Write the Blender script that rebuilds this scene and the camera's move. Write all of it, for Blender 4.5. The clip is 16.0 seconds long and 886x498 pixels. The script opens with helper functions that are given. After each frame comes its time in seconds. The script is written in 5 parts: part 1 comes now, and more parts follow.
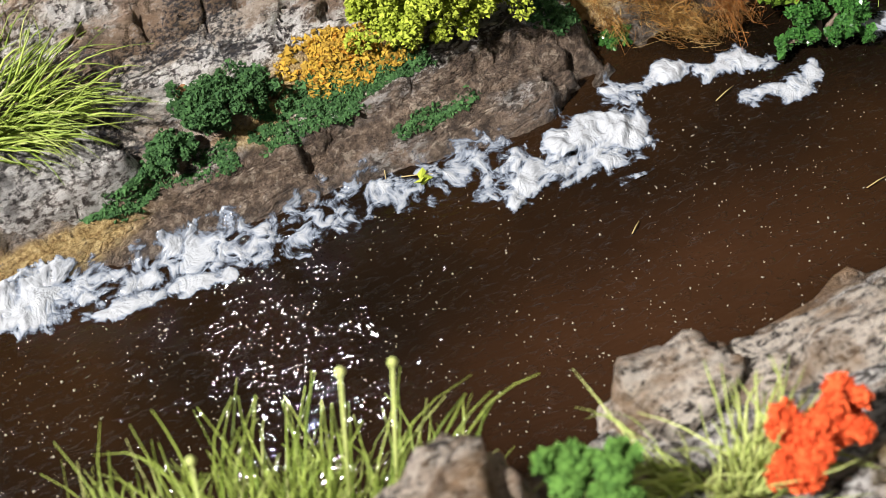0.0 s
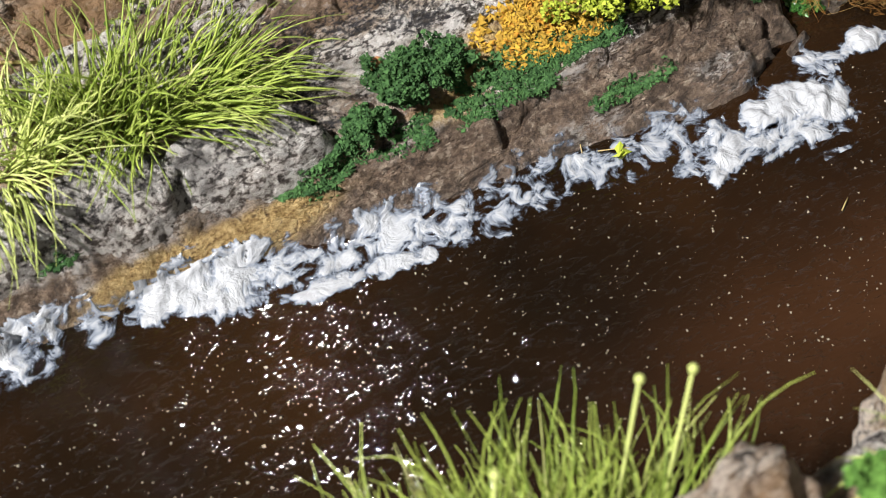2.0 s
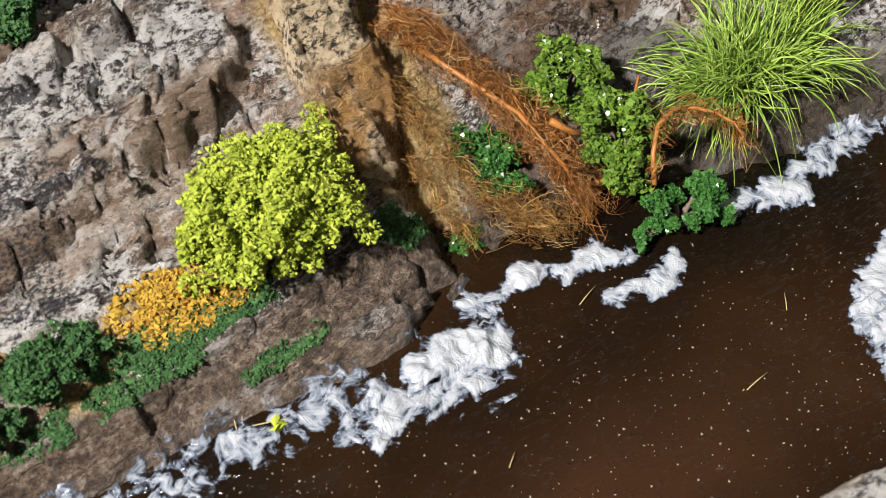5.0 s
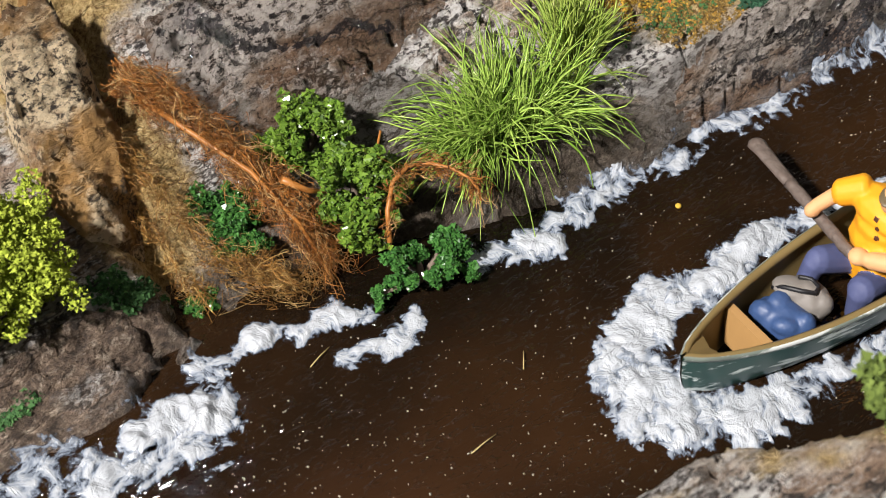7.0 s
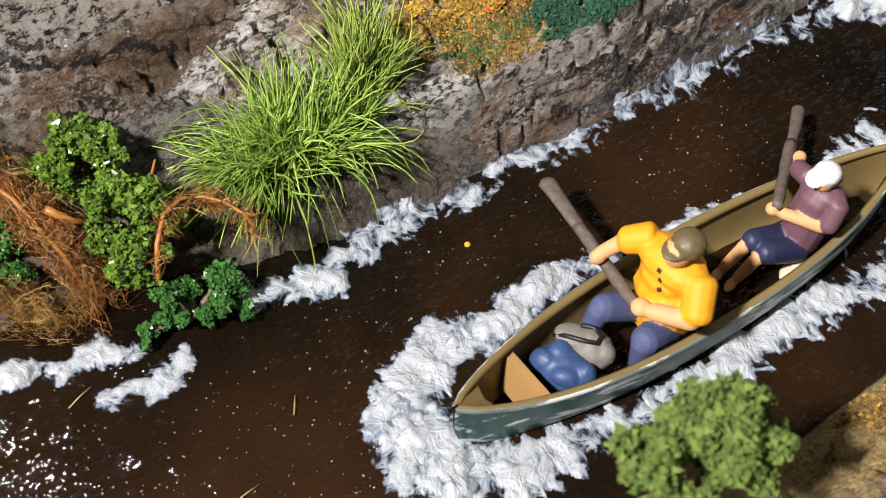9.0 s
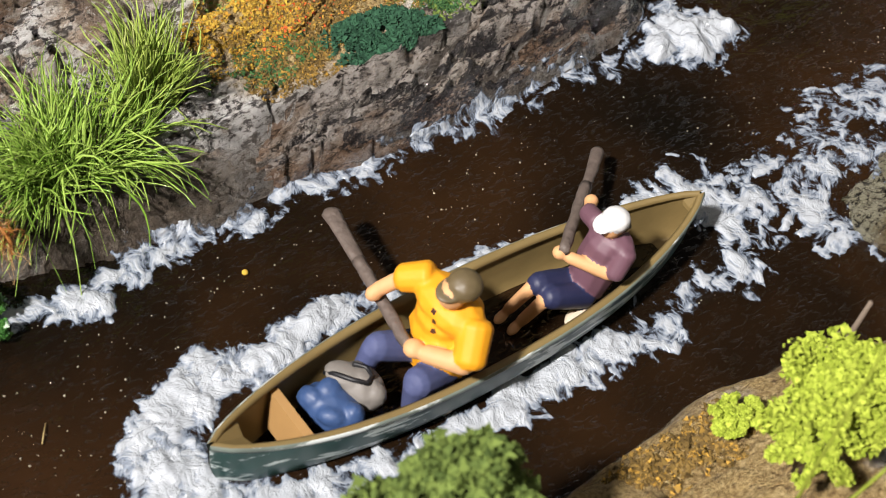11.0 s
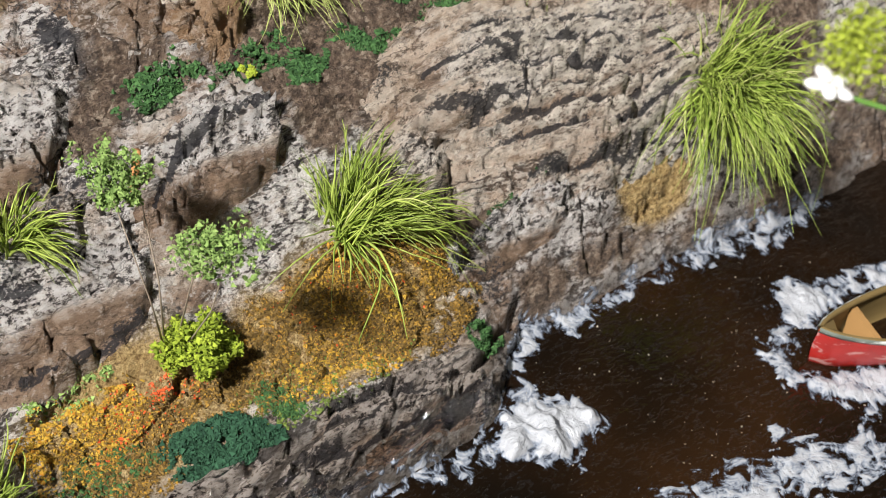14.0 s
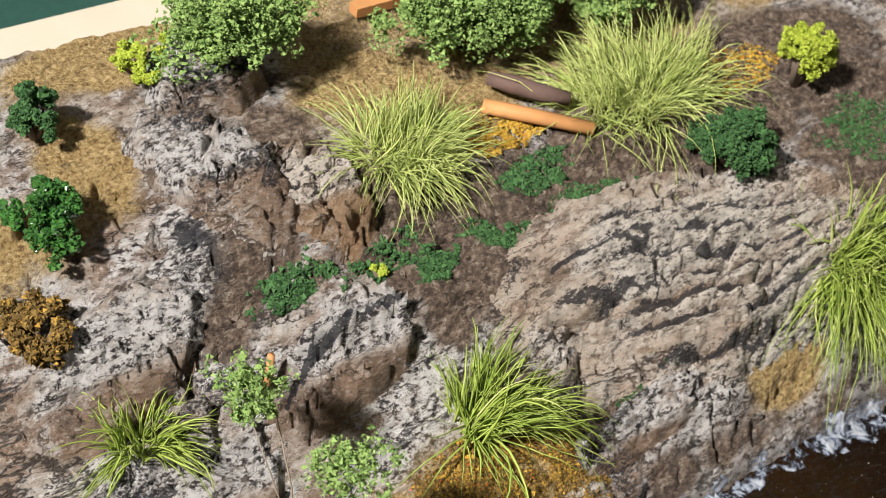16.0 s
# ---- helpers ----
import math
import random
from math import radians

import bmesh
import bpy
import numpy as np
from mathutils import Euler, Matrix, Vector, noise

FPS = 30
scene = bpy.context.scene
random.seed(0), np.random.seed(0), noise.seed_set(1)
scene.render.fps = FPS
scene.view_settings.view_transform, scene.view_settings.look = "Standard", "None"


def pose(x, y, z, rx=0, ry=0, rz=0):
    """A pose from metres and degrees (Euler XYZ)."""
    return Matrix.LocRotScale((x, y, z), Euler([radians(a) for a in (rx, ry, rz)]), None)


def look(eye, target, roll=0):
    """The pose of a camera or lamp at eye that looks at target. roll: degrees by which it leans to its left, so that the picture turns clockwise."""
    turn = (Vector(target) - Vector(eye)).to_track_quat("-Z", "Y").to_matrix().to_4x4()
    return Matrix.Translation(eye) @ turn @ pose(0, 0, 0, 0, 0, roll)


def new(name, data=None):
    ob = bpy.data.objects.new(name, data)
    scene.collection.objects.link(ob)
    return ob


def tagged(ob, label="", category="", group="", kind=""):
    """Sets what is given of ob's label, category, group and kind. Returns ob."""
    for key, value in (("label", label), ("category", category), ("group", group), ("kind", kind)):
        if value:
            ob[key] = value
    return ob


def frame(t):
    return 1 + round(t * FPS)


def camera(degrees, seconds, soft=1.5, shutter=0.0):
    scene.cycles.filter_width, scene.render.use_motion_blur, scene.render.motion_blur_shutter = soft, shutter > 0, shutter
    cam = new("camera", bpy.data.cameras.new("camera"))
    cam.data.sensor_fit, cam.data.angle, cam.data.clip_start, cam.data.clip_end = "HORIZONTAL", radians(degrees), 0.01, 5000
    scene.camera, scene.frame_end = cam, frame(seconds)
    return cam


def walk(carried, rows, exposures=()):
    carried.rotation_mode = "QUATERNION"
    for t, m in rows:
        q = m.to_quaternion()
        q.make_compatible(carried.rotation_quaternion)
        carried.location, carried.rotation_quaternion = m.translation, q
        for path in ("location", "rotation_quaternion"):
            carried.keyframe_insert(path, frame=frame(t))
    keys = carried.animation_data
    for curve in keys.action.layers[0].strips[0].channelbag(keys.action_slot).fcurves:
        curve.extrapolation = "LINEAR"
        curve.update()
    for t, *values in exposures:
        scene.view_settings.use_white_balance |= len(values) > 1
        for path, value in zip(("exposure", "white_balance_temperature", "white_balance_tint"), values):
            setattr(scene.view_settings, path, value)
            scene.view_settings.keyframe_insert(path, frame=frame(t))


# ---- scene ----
MM = 0.001  # the model landscape is laid out in millimetres, x along the river, y towards the far bank
cam = camera(29.91, 16.0, soft=0.95)
PATH = [
    (0, (-96.24, -84.37, 129.58), (-45.11, 5.24, -5.53), 0.55),
    (0.5, (-98.09, -81.86, 128.38), (-48.93, 5.87, -8.68), 0.62),
    (1, (-104.52, -76.86, 128.41), (-57.3, 10.0, -9.89), 0.31),
    (1.5, (-108.39, -73.56, 126.06), (-62.04, 12.36, -13.11), -0.01),
    (2, (-109.45, -69.23, 127.84), (-61.48, 15.73, -11.38), 0.31),
    (2.5, (-106.86, -60.91, 125.79), (-55.61, 23.26, -12.74), 0.80),
    (3, (-106.18, -57.11, 126.13), (-49.84, 26.35, -10.84), 1.73),
    (3.5, (-103.19, -58.03, 128.61), (-42.2, 24.87, -6.69), 2.52),
    (4, (-97.58, -59.55, 129.09), (-32.8, 23.09, -4.61), 3.04),
    (4.5, (-94.08, -61.31, 131.05), (-26.54, 20.5, -1.78), 3.67),
    (5, (-88.44, -62.61, 130.82), (-18.59, 18.88, -1.01), 4.13),
    (5.2, (-86.05, -62.71, 132.3), (-15.06, 18.29, 0.77), 4.57),
    (7.3, (-57.35, -78.72, 132.12), (9.63, 6.88, 1.41), 1.04),
    (7.5, (-55.59, -79.28, 133.71), (12.47, 6.1, 3.41), 1.47),
    (8, (-52.08, -77.6, 134.64), (18.3, 5.44, 4.05), 2.98),
    (8.5, (-48.97, -75.6, 132.64), (23.34, 4.62, 1.35), 4.90),
    (8.7, (-48.3, -75.87, 132.18), (25.31, 2.62, 0.57), 6.15),
    (10.8, (-38.33, -76.62, 127.87), (47.39, -8.05, -1.94), 15.99),
    (11, (-37.1, -77.54, 129.17), (49.74, -9.11, 0.04), 16.41),
    (11.5, (-33.56, -80.79, 134.04), (56.4, -12.76, 6.84), 17.53),
    (12, (-32.44, -81.57, 136.97), (59.39, -13.56, 11.11), 18.26),
    (12.5, (-27.01, -78.41, 137.84), (66.11, -9.82, 13.25), 18.74),
    (13, (-20.19, -72.85, 137.32), (73.88, -3.12, 14.07), 18.99),
    (13.5, (-17.01, -67.74, 142.5), (77.57, 4.33, 21.01), 18.76),
    (14, (-14.39, -64.25, 148.83), (80.05, 11.18, 29.28), 18.00),
    (14.5, (-12.31, -61.48, 149.73), (80.89, 17.21, 31.31), 17.06),
    (15, (-10.1, -59.75, 152.02), (82.04, 22.16, 34.97), 16.13),
    (15.5, (-10.94, -58.15, 154.58), (79.37, 26.66, 38.18), 15.20),
    (16, (-12.5, -55.05, 157.06), (76.03, 32.91, 41.62), 13.97),
]
walk(cam, [(t, look(Vector(e) * MM, Vector(g) * MM, r)) for t, e, g, r in PATH])
cam.data.dof.use_dof = True
cam.data.dof.focus_distance = 0.175
cam.data.dof.aperture_fstop = 70.0

# ---- light: a dim room with a bright spot, a small bulb and an added wide soft fill ----
world = bpy.data.worlds.new("room_air")
world.use_nodes = True
world.node_tree.nodes["Background"].inputs[0].default_value = (0.9, 0.95, 1.0, 1)
world.node_tree.nodes["Background"].inputs[1].default_value = 0.009
scene.world = world


def lamp(name, eye, aim, size, power, colour):
    data = bpy.data.lights.new(name, "AREA")
    data.shape, data.size, data.energy, data.color = "DISK", size, power, colour
    ob = new(name, data)
    ob.matrix_world = look(eye, aim)
    return tagged(ob, "unseen round lamp over the model table", "lamp")


lamp("unseen_lamp", (-1.2, -0.1, 1.36), (0.02, 0.02, 0.0), 0.12, 82.0, (1.0, 0.945, 0.905))
lamp("unseen_lamp", (0.25, 0.86, 1.45), (0.03, 0.02, 0.0), 0.03, 2.0, (1.0, 0.97, 0.93))
# wide unseen fill, added to brighten the camera side of the model
lamp("unseen_lamp", (0.3, -0.9, 1.45), (0.03, 0.02, 0.0), 0.6, 1.1, (1.0, 0.97, 0.93))


# ---- helpers for meshes ----
def mesh_of(name, verts, faces, mats, smooth=True, index=None):
    me = bpy.data.meshes.new(name)
    me.from_pydata((np.asarray(verts, float) * MM).tolist(), [], faces if isinstance(faces, list) else faces.tolist())
    for m in mats if isinstance(mats, (list, tuple)) else [mats]:
        me.materials.append(m)
    if index is not None:
        me.polygons.foreach_set("material_index", np.asarray(index, np.int32))
    if smooth:
        me.polygons.foreach_set("use_smooth", np.ones(len(me.polygons), bool))
    me.update()
    return me


def thing(name, at, label, category, group="", mesh=None, kind=""):
    ob = new(name, mesh)
    ob.location = Vector(at) * MM
    return tagged(ob, label, category, group, kind)


def part(name, me, parent, label="", kind=""):
    ob = new(name, me)
    ob.parent = parent
    return tagged(ob, label, "", "", kind)


def hashed(ix, iy, seed):
    h = (ix * 374761393 + iy * 668265263 + seed * 974634777) & 0xFFFFFFFF
    h = ((h ^ (h >> 13)) * 1274126177) & 0xFFFFFFFF
    return ((h ^ (h >> 16)) & 0xFFFF) / 65535.0


def vnoise(x, y, seed=0):
    x, y = np.asarray(x, float), np.asarray(y, float)
    ix, iy = np.floor(x).astype(np.int64), np.floor(y).astype(np.int64)
    fx, fy = x - ix, y - iy
    fx, fy = fx * fx * (3 - 2 * fx), fy * fy * (3 - 2 * fy)
    a, b = hashed(ix, iy, seed), hashed(ix + 1, iy, seed)
    c, d = hashed(ix, iy + 1, seed), hashed(ix + 1, iy + 1, seed)
    return (a * (1 - fx) + b * fx) * (1 - fy) + (c * (1 - fx) + d * fx) * fy


def fbm(x, y, seed=0, octaves=4):
    total, amp, norm = 0.0, 1.0, 0.0
    for o in range(octaves):
        total = total + amp * vnoise(np.asarray(x) * 2**o, np.asarray(y) * 2**o, seed + 17 * o)
        norm, amp = norm + amp, amp * 0.5
    return total / norm


def ridged(x, y, seed=0, octaves=3):
    total, amp, norm = 0.0, 1.0, 0.0
    for o in range(octaves):
        n = 1 - np.abs(2 * vnoise(np.asarray(x) * 2**o, np.asarray(y) * 2**o, seed + 31 * o) - 1)
        total, norm, amp = total + amp * n, norm + amp, amp * 0.5
    return total / norm


def step(a, b, v):
    v = np.clip((np.asarray(v, float) - a) / (b - a), 0, 1)
    return v * v * (3 - 2 * v)


# ---- materials ----
def mat(name, rough=0.8, metal=0.0, spec=0.5):
    m = bpy.data.materials.new(name)
    m.use_nodes = True
    b = m.node_tree.nodes["Principled BSDF"]
    b.inputs["Roughness"].default_value, b.inputs["Metallic"].default_value = rough, metal
    b.inputs["Specular IOR Level"].default_value = spec
    return m, m.node_tree.nodes, m.node_tree.links, b


def tex(nodes, links, scale, detail=4.0, stretch=(1, 1, 1), distort=0.0, rough=0.55):
    co = nodes.new("ShaderNodeTexCoord")
    mp = nodes.new("ShaderNodeMapping")
    mp.inputs["Scale"].default_value = stretch
    n = nodes.new("ShaderNodeTexNoise")
    n.inputs["Scale"].default_value, n.inputs["Detail"].default_value = scale, detail
    n.inputs["Roughness"].default_value, n.inputs["Distortion"].default_value = rough, distort
    links.new(co.outputs["Object"], mp.inputs["Vector"])
    links.new(mp.outputs[0], n.inputs["Vector"])
    return n.outputs["Fac"]


def ramp(nodes, links, fac, stops):
    r = nodes.new("ShaderNodeValToRGB")
    while len(r.color_ramp.elements) < len(stops):
        r.color_ramp.elements.new(0.5)
    for e, (p, c) in zip(r.color_ramp.elements, stops):
        e.position, e.color = p, (*c, 1)
    links.new(fac, r.inputs[0])
    return r.outputs[0]


def mixed(nodes, links, fac, a, b, mode="MIX"):
    m = nodes.new("ShaderNodeMix")
    m.data_type, m.blend_type = "RGBA", mode
    for sock, v in ((m.inputs[0], fac), (m.inputs[6], a), (m.inputs[7], b)):
        if isinstance(v, (int, float)):
            sock.default_value = v
        elif isinstance(v, tuple):
            sock.default_value = (*v, 1)
        else:
            links.new(v, sock)
    return m.outputs[2]


def maths(nodes, links, op, a, b=0.0, clamp=False):
    m = nodes.new("ShaderNodeMath")
    m.operation, m.use_clamp = op, clamp
    for sock, v in ((m.inputs[0], a), (m.inputs[1], b)):
        if isinstance(v, (int, float)):
            sock.default_value = v
        else:
            links.new(v, sock)
    return m.outputs[0]


def bump(nodes, links, bsdf, height, strength, dist):
    b = nodes.new("ShaderNodeBump")
    b.inputs["Strength"].default_value, b.inputs["Distance"].default_value = strength, dist
    links.new(height, b.inputs["Height"])
    links.new(b.outputs[0], bsdf.inputs["Normal"])
    links.new(b.outputs[0], bsdf.inputs["Coat Normal"])


def cracks(nodes, links):
    """Thin wandering crack lines at two sizes: 1 in a crack, 0 elsewhere."""
    out = None
    for scale, wide in ((55, 0.014), (190, 0.022)):
        n = maths(nodes, links, "ABSOLUTE", maths(nodes, links, "SUBTRACT", tex(nodes, links, scale, 6, (0.55, 1.5, 1.2), 0.2, 0.62), 0.5))
        k = ramp(nodes, links, n, [(wide * 0.3, (1, 1, 1)), (wide, (0, 0, 0))])
        some = ramp(nodes, links, tex(nodes, links, scale * 0.5, 2), [(0.47, (0, 0, 0)), (0.55, (1, 1, 1))])
        k = maths(nodes, links, "MULTIPLY", k, some)
        out = k if out is None else maths(nodes, links, "MAXIMUM", out, k)
    return out


def rock_colour(nodes, links, pale=0.0, brown=1.0):
    """Painted plaster rock: chalky grey, broad brown washes, and zones of white dry-brushing with black grit along the layers."""
    streak = tex(nodes, links, 230, 8, (0.5, 1.45, 1.2), 0.2, 0.72)
    base = ramp(nodes, links, streak, [(0.35, (0.12, 0.09, 0.07)), (0.42, (0.36, 0.28, 0.215)), (0.49, (0.60 + pale, 0.50 + pale, 0.41 + pale)), (0.58, (0.80 + pale * 0.3, 0.74 + pale * 0.3, 0.67 + pale * 0.3))])
    zone = ramp(nodes, links, tex(nodes, links, 42, 6, (0.7, 1.3, 1.1), 0.3, 0.68), [(0.47, (0, 0, 0)), (0.55, (1, 1, 1))])
    earth = ramp(nodes, links, tex(nodes, links, 1100, 6, (0.85, 1.15, 1.1), 0.0, 0.75), [(0.36, (0.12, 0.068, 0.042)), (0.5, (0.34, 0.215, 0.14)), (0.63, (0.58, 0.42, 0.30))])
    base = mixed(nodes, links, maths(nodes, links, "MULTIPLY", zone, 0.85 * brown), base, earth)
    umber = ramp(nodes, links, tex(nodes, links, 70, 7, (0.5, 1.5, 1.2), 0.2, 0.74), [(0.55, (0, 0, 0)), (0.60, (1, 1, 1))])
    base = mixed(nodes, links, maths(nodes, links, "MULTIPLY", umber, 0.7 * brown), base, (0.12, 0.08, 0.055))
    where = ramp(nodes, links, tex(nodes, links, 60, 7, (0.6, 1.4, 1), 0.2, 0.7), [(0.475, (1, 1, 1)), (0.535, (0, 0, 0))])
    dots = tex(nodes, links, 950, 5, (0.75, 1.25, 1.2), 0.0, 0.7)
    grit = ramp(nodes, links, dots, [(0.405, (0.010, 0.010, 0.016)), (0.445, (0.16, 0.145, 0.14)), (0.475, (0.66, 0.62, 0.58)), (0.54, (0.93, 0.91, 0.89))])
    c = mixed(nodes, links, maths(nodes, links, "MULTIPLY", where, 0.95), base, grit)
    fleck = tex(nodes, links, 1200, 5, (0.85, 1.15, 1.1), 0.0, 0.72)
    share = maths(nodes, links, "ADD", maths(nodes, links, "MULTIPLY", where, 0.4), 0.5)
    c = mixed(nodes, links, maths(nodes, links, "MULTIPLY", share, ramp(nodes, links, fleck, [(0.56, (0, 0, 0)), (0.61, (1, 1, 1))])), c, (0.90, 0.87, 0.83))
    c = mixed(nodes, links, ramp(nodes, links, fleck, [(0.37, (0.9, 0.9, 0.9)), (0.41, (0, 0, 0))]), c, (0.045, 0.034, 0.027))
    return mixed(nodes, links, maths(nodes, links, "MULTIPLY", cracks(nodes, links), 0.9), c, (0.03, 0.022, 0.018))


def washed_and_shaded(nodes, links, c):
    """Black wash along the layers and shade painted under some lips, gritty at its edges."""
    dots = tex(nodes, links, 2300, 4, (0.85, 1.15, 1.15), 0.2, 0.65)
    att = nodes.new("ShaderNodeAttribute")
    att.attribute_name = "wash_and_shade"
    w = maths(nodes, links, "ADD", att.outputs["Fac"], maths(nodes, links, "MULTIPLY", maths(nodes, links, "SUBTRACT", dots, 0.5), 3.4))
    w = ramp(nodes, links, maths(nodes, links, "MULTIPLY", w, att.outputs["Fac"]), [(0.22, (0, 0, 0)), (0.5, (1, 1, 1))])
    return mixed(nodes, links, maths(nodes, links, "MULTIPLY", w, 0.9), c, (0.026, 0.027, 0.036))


def crust_colour(nodes, links):
    grit = ramp(nodes, links, tex(nodes, links, 1100, 6, (0.9, 1.1, 1.1), 0.0, 0.7), [(0.40, (0.014, 0.014, 0.018)), (0.45, (0.16, 0.15, 0.145)), (0.49, (0.62, 0.59, 0.56)), (0.56, (0.88, 0.87, 0.85))])
    big = ramp(nodes, links, tex(nodes, links, 160, 4), [(0.37, (0.05, 0.05, 0.055)), (0.43, (1, 1, 1))])
    return mixed(nodes, links, 0.7, grit, big, "MULTIPLY")


def ground_material():
    m, nodes, links, b = mat("painted_bank", 0.85)
    att = nodes.new("ShaderNodeAttribute")
    att.attribute_name = "zone"
    sep = nodes.new("ShaderNodeSeparateColor")
    links.new(att.outputs["Color"], sep.inputs[0])
    rock = rock_colour(nodes, links)
    fine = tex(nodes, links, 2600, 4, (1, 1, 1), 0.0, 0.7)
    sand = ramp(nodes, links, tex(nodes, links, 1900, 6, rough=0.7), [(0.36, (0.22, 0.125, 0.042)), (0.48, (0.54, 0.365, 0.14)), (0.62, (0.78, 0.60, 0.29))])
    mud = ramp(nodes, links, tex(nodes, links, 1100, 6, rough=0.68), [(0.36, (0.07, 0.047, 0.033)), (0.5, (0.18, 0.125, 0.088)), (0.64, (0.36, 0.265, 0.19))])
    lump = tex(nodes, links, 750, 6, (0.9, 1.1, 1), 0.3, 0.72)
    mud = mixed(nodes, links, ramp(nodes, links, lump, [(0.39, (0.85, 0.85, 0.85)), (0.45, (0, 0, 0))]), mud, (0.05, 0.034, 0.024))
    mud = mixed(nodes, links, ramp(nodes, links, lump, [(0.545, (0, 0, 0)), (0.62, (0.8, 0.8, 0.8))]), mud, (0.55, 0.45, 0.35))
    sand = mixed(nodes, links, ramp(nodes, links, lump, [(0.36, (0.8, 0.8, 0.8)), (0.42, (0, 0, 0))]), sand, (0.13, 0.075, 0.03))
    dark = mixed(nodes, links, fine, (0.02, 0.016, 0.012), (0.20, 0.17, 0.14))
    c = mixed(nodes, links, sep.outputs[1], washed_and_shaded(nodes, links, rock), mud)
    c = mixed(nodes, links, sep.outputs[0], c, sand)
    c = mixed(nodes, links, maths(nodes, links, "MULTIPLY", sep.outputs[2], 0.78), c, dark)
    links.new(c, b.inputs["Base Color"])
    links.new(maths(nodes, links, "SUBTRACT", 0.88, maths(nodes, links, "MULTIPLY", sep.outputs[2], 0.72)), b.inputs["Roughness"])
    h = maths(nodes, links, "ADD", maths(nodes, links, "MULTIPLY", tex(nodes, links, 900, 8, (0.8, 1.2, 1), 0.0, 0.78), 1.0), maths(nodes, links, "MULTIPLY", fine, 0.4))
    h = maths(nodes, links, "SUBTRACT", h, maths(nodes, links, "MULTIPLY", cracks(nodes, links), 0.25))
    bump(nodes, links, b, h, 1.0, 0.0020)
    return m


def stone_material(name, pale, rough=0.85, look_of="rock", brown=1.0, warm=(0.40, 0.27, 0.17), stain=0.5, hue=(1, 1, 1)):
    m, nodes, links, b = mat(name, rough)
    c = rock_colour(nodes, links, pale, brown)
    if look_of == "crust":
        c = mixed(nodes, links, 0.9, c, crust_colour(nodes, links))
    brown = ramp(nodes, links, tex(nodes, links, 55, 5, rough=0.65), [(0.5, (0, 0, 0)), (0.58, (1, 1, 1))])
    c = mixed(nodes, links, maths(nodes, links, "MULTIPLY", brown, stain), c, warm)
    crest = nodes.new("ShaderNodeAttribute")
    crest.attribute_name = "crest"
    pale_speckle = ramp(nodes, links, tex(nodes, links, 1300, 5, (0.7, 1.3, 1.2), 0.0, 0.72), [(0.40, (0.05, 0.045, 0.05)), (0.45, (0.50, 0.44, 0.38)), (0.52, (0.95, 0.92, 0.87))])
    c = mixed(nodes, links, maths(nodes, links, "MULTIPLY", crest.outputs["Fac"], 0.9), c, pale_speckle)
    c = washed_and_shaded(nodes, links, c)
    if hue != (1, 1, 1):
        c = mixed(nodes, links, 1.0, c, hue, "MULTIPLY")
    links.new(c, b.inputs["Base Color"])
    if rough < 0.25:
        b.inputs["Coat Weight"].default_value, b.inputs["Coat Roughness"].default_value = 1.0, 0.06
    h = maths(nodes, links, "SUBTRACT", tex(nodes, links, 900, 8, (0.8, 1.2, 1.15), 0.0, 0.8), maths(nodes, links, "MULTIPLY", cracks(nodes, links), 0.25))
    bump(nodes, links, b, h, 1.0, 0.0020)
    return m


def flock(name, dark, light, rough=0.9, spot=None, share=0.5):
    m, nodes, links, b = mat(name, rough, spec=0.3)
    g = nodes.new("ShaderNodeNewGeometry")
    stops = [(0.0, dark), (0.8, light)] + ([(share + 0.2, light), (min(0.99, share + 0.3), spot)] if spot else [])
    c = ramp(nodes, links, g.outputs["Random Per Island"], sorted(stops))
    c = mixed(nodes, links, 0.35, c, mixed(nodes, links, tex(nodes, links, 400, 3), dark, light))
    links.new(c, b.inputs["Base Color"])
    if rough < 0.3:
        b.inputs["Coat Weight"].default_value, b.inputs["Coat Roughness"].default_value = 1.0, 0.05
    return m


def plain(name, colour, rough=0.6, vary=0.15, scale=500, metal=0.0, bumpy=0.2):
    m, nodes, links, b = mat(name, rough, metal)
    n = tex(nodes, links, scale, 4)
    lo, hi = tuple(v * (1 - vary) for v in colour), tuple(min(1, v * (1 + vary)) for v in colour)
    links.new(mixed(nodes, links, n, lo, hi), b.inputs["Base Color"])
    if bumpy:
        bump(nodes, links, b, n, bumpy, 0.0004)
    return m


def water_material():
    m, nodes, links, b = mat("brown_resin_water", 0.03)
    n = tex(nodes, links, 28, 3)
    c = ramp(nodes, links, n, [(0.35, (0.004, 0.003, 0.002)), (0.5, (0.010, 0.0054, 0.0026)), (0.68, (0.022, 0.0105, 0.0042))])
    silt = nodes.new("ShaderNodeAttribute")
    silt.attribute_name = "silt"
    c = mixed(nodes, links, silt.outputs["Fac"], c, (0.050, 0.022, 0.010))
    links.new(c, b.inputs["Base Color"])
    b.inputs["IOR"].default_value = 1.45
    r1 = ramp(nodes, links, tex(nodes, links, 1100, 3, (0.6, 1.5, 1), 1.0), [(0.55, (0, 0, 0)), (0.70, (1, 1, 1))])
    r2 = tex(nodes, links, 260, 3, (0.6, 1.5, 1), 0.5)
    h = maths(nodes, links, "ADD", maths(nodes, links, "MULTIPLY", r1, 0.22), maths(nodes, links, "MULTIPLY", r2, 0.45))
    bump(nodes, links, b, h, 0.5, 0.0014)
    return m


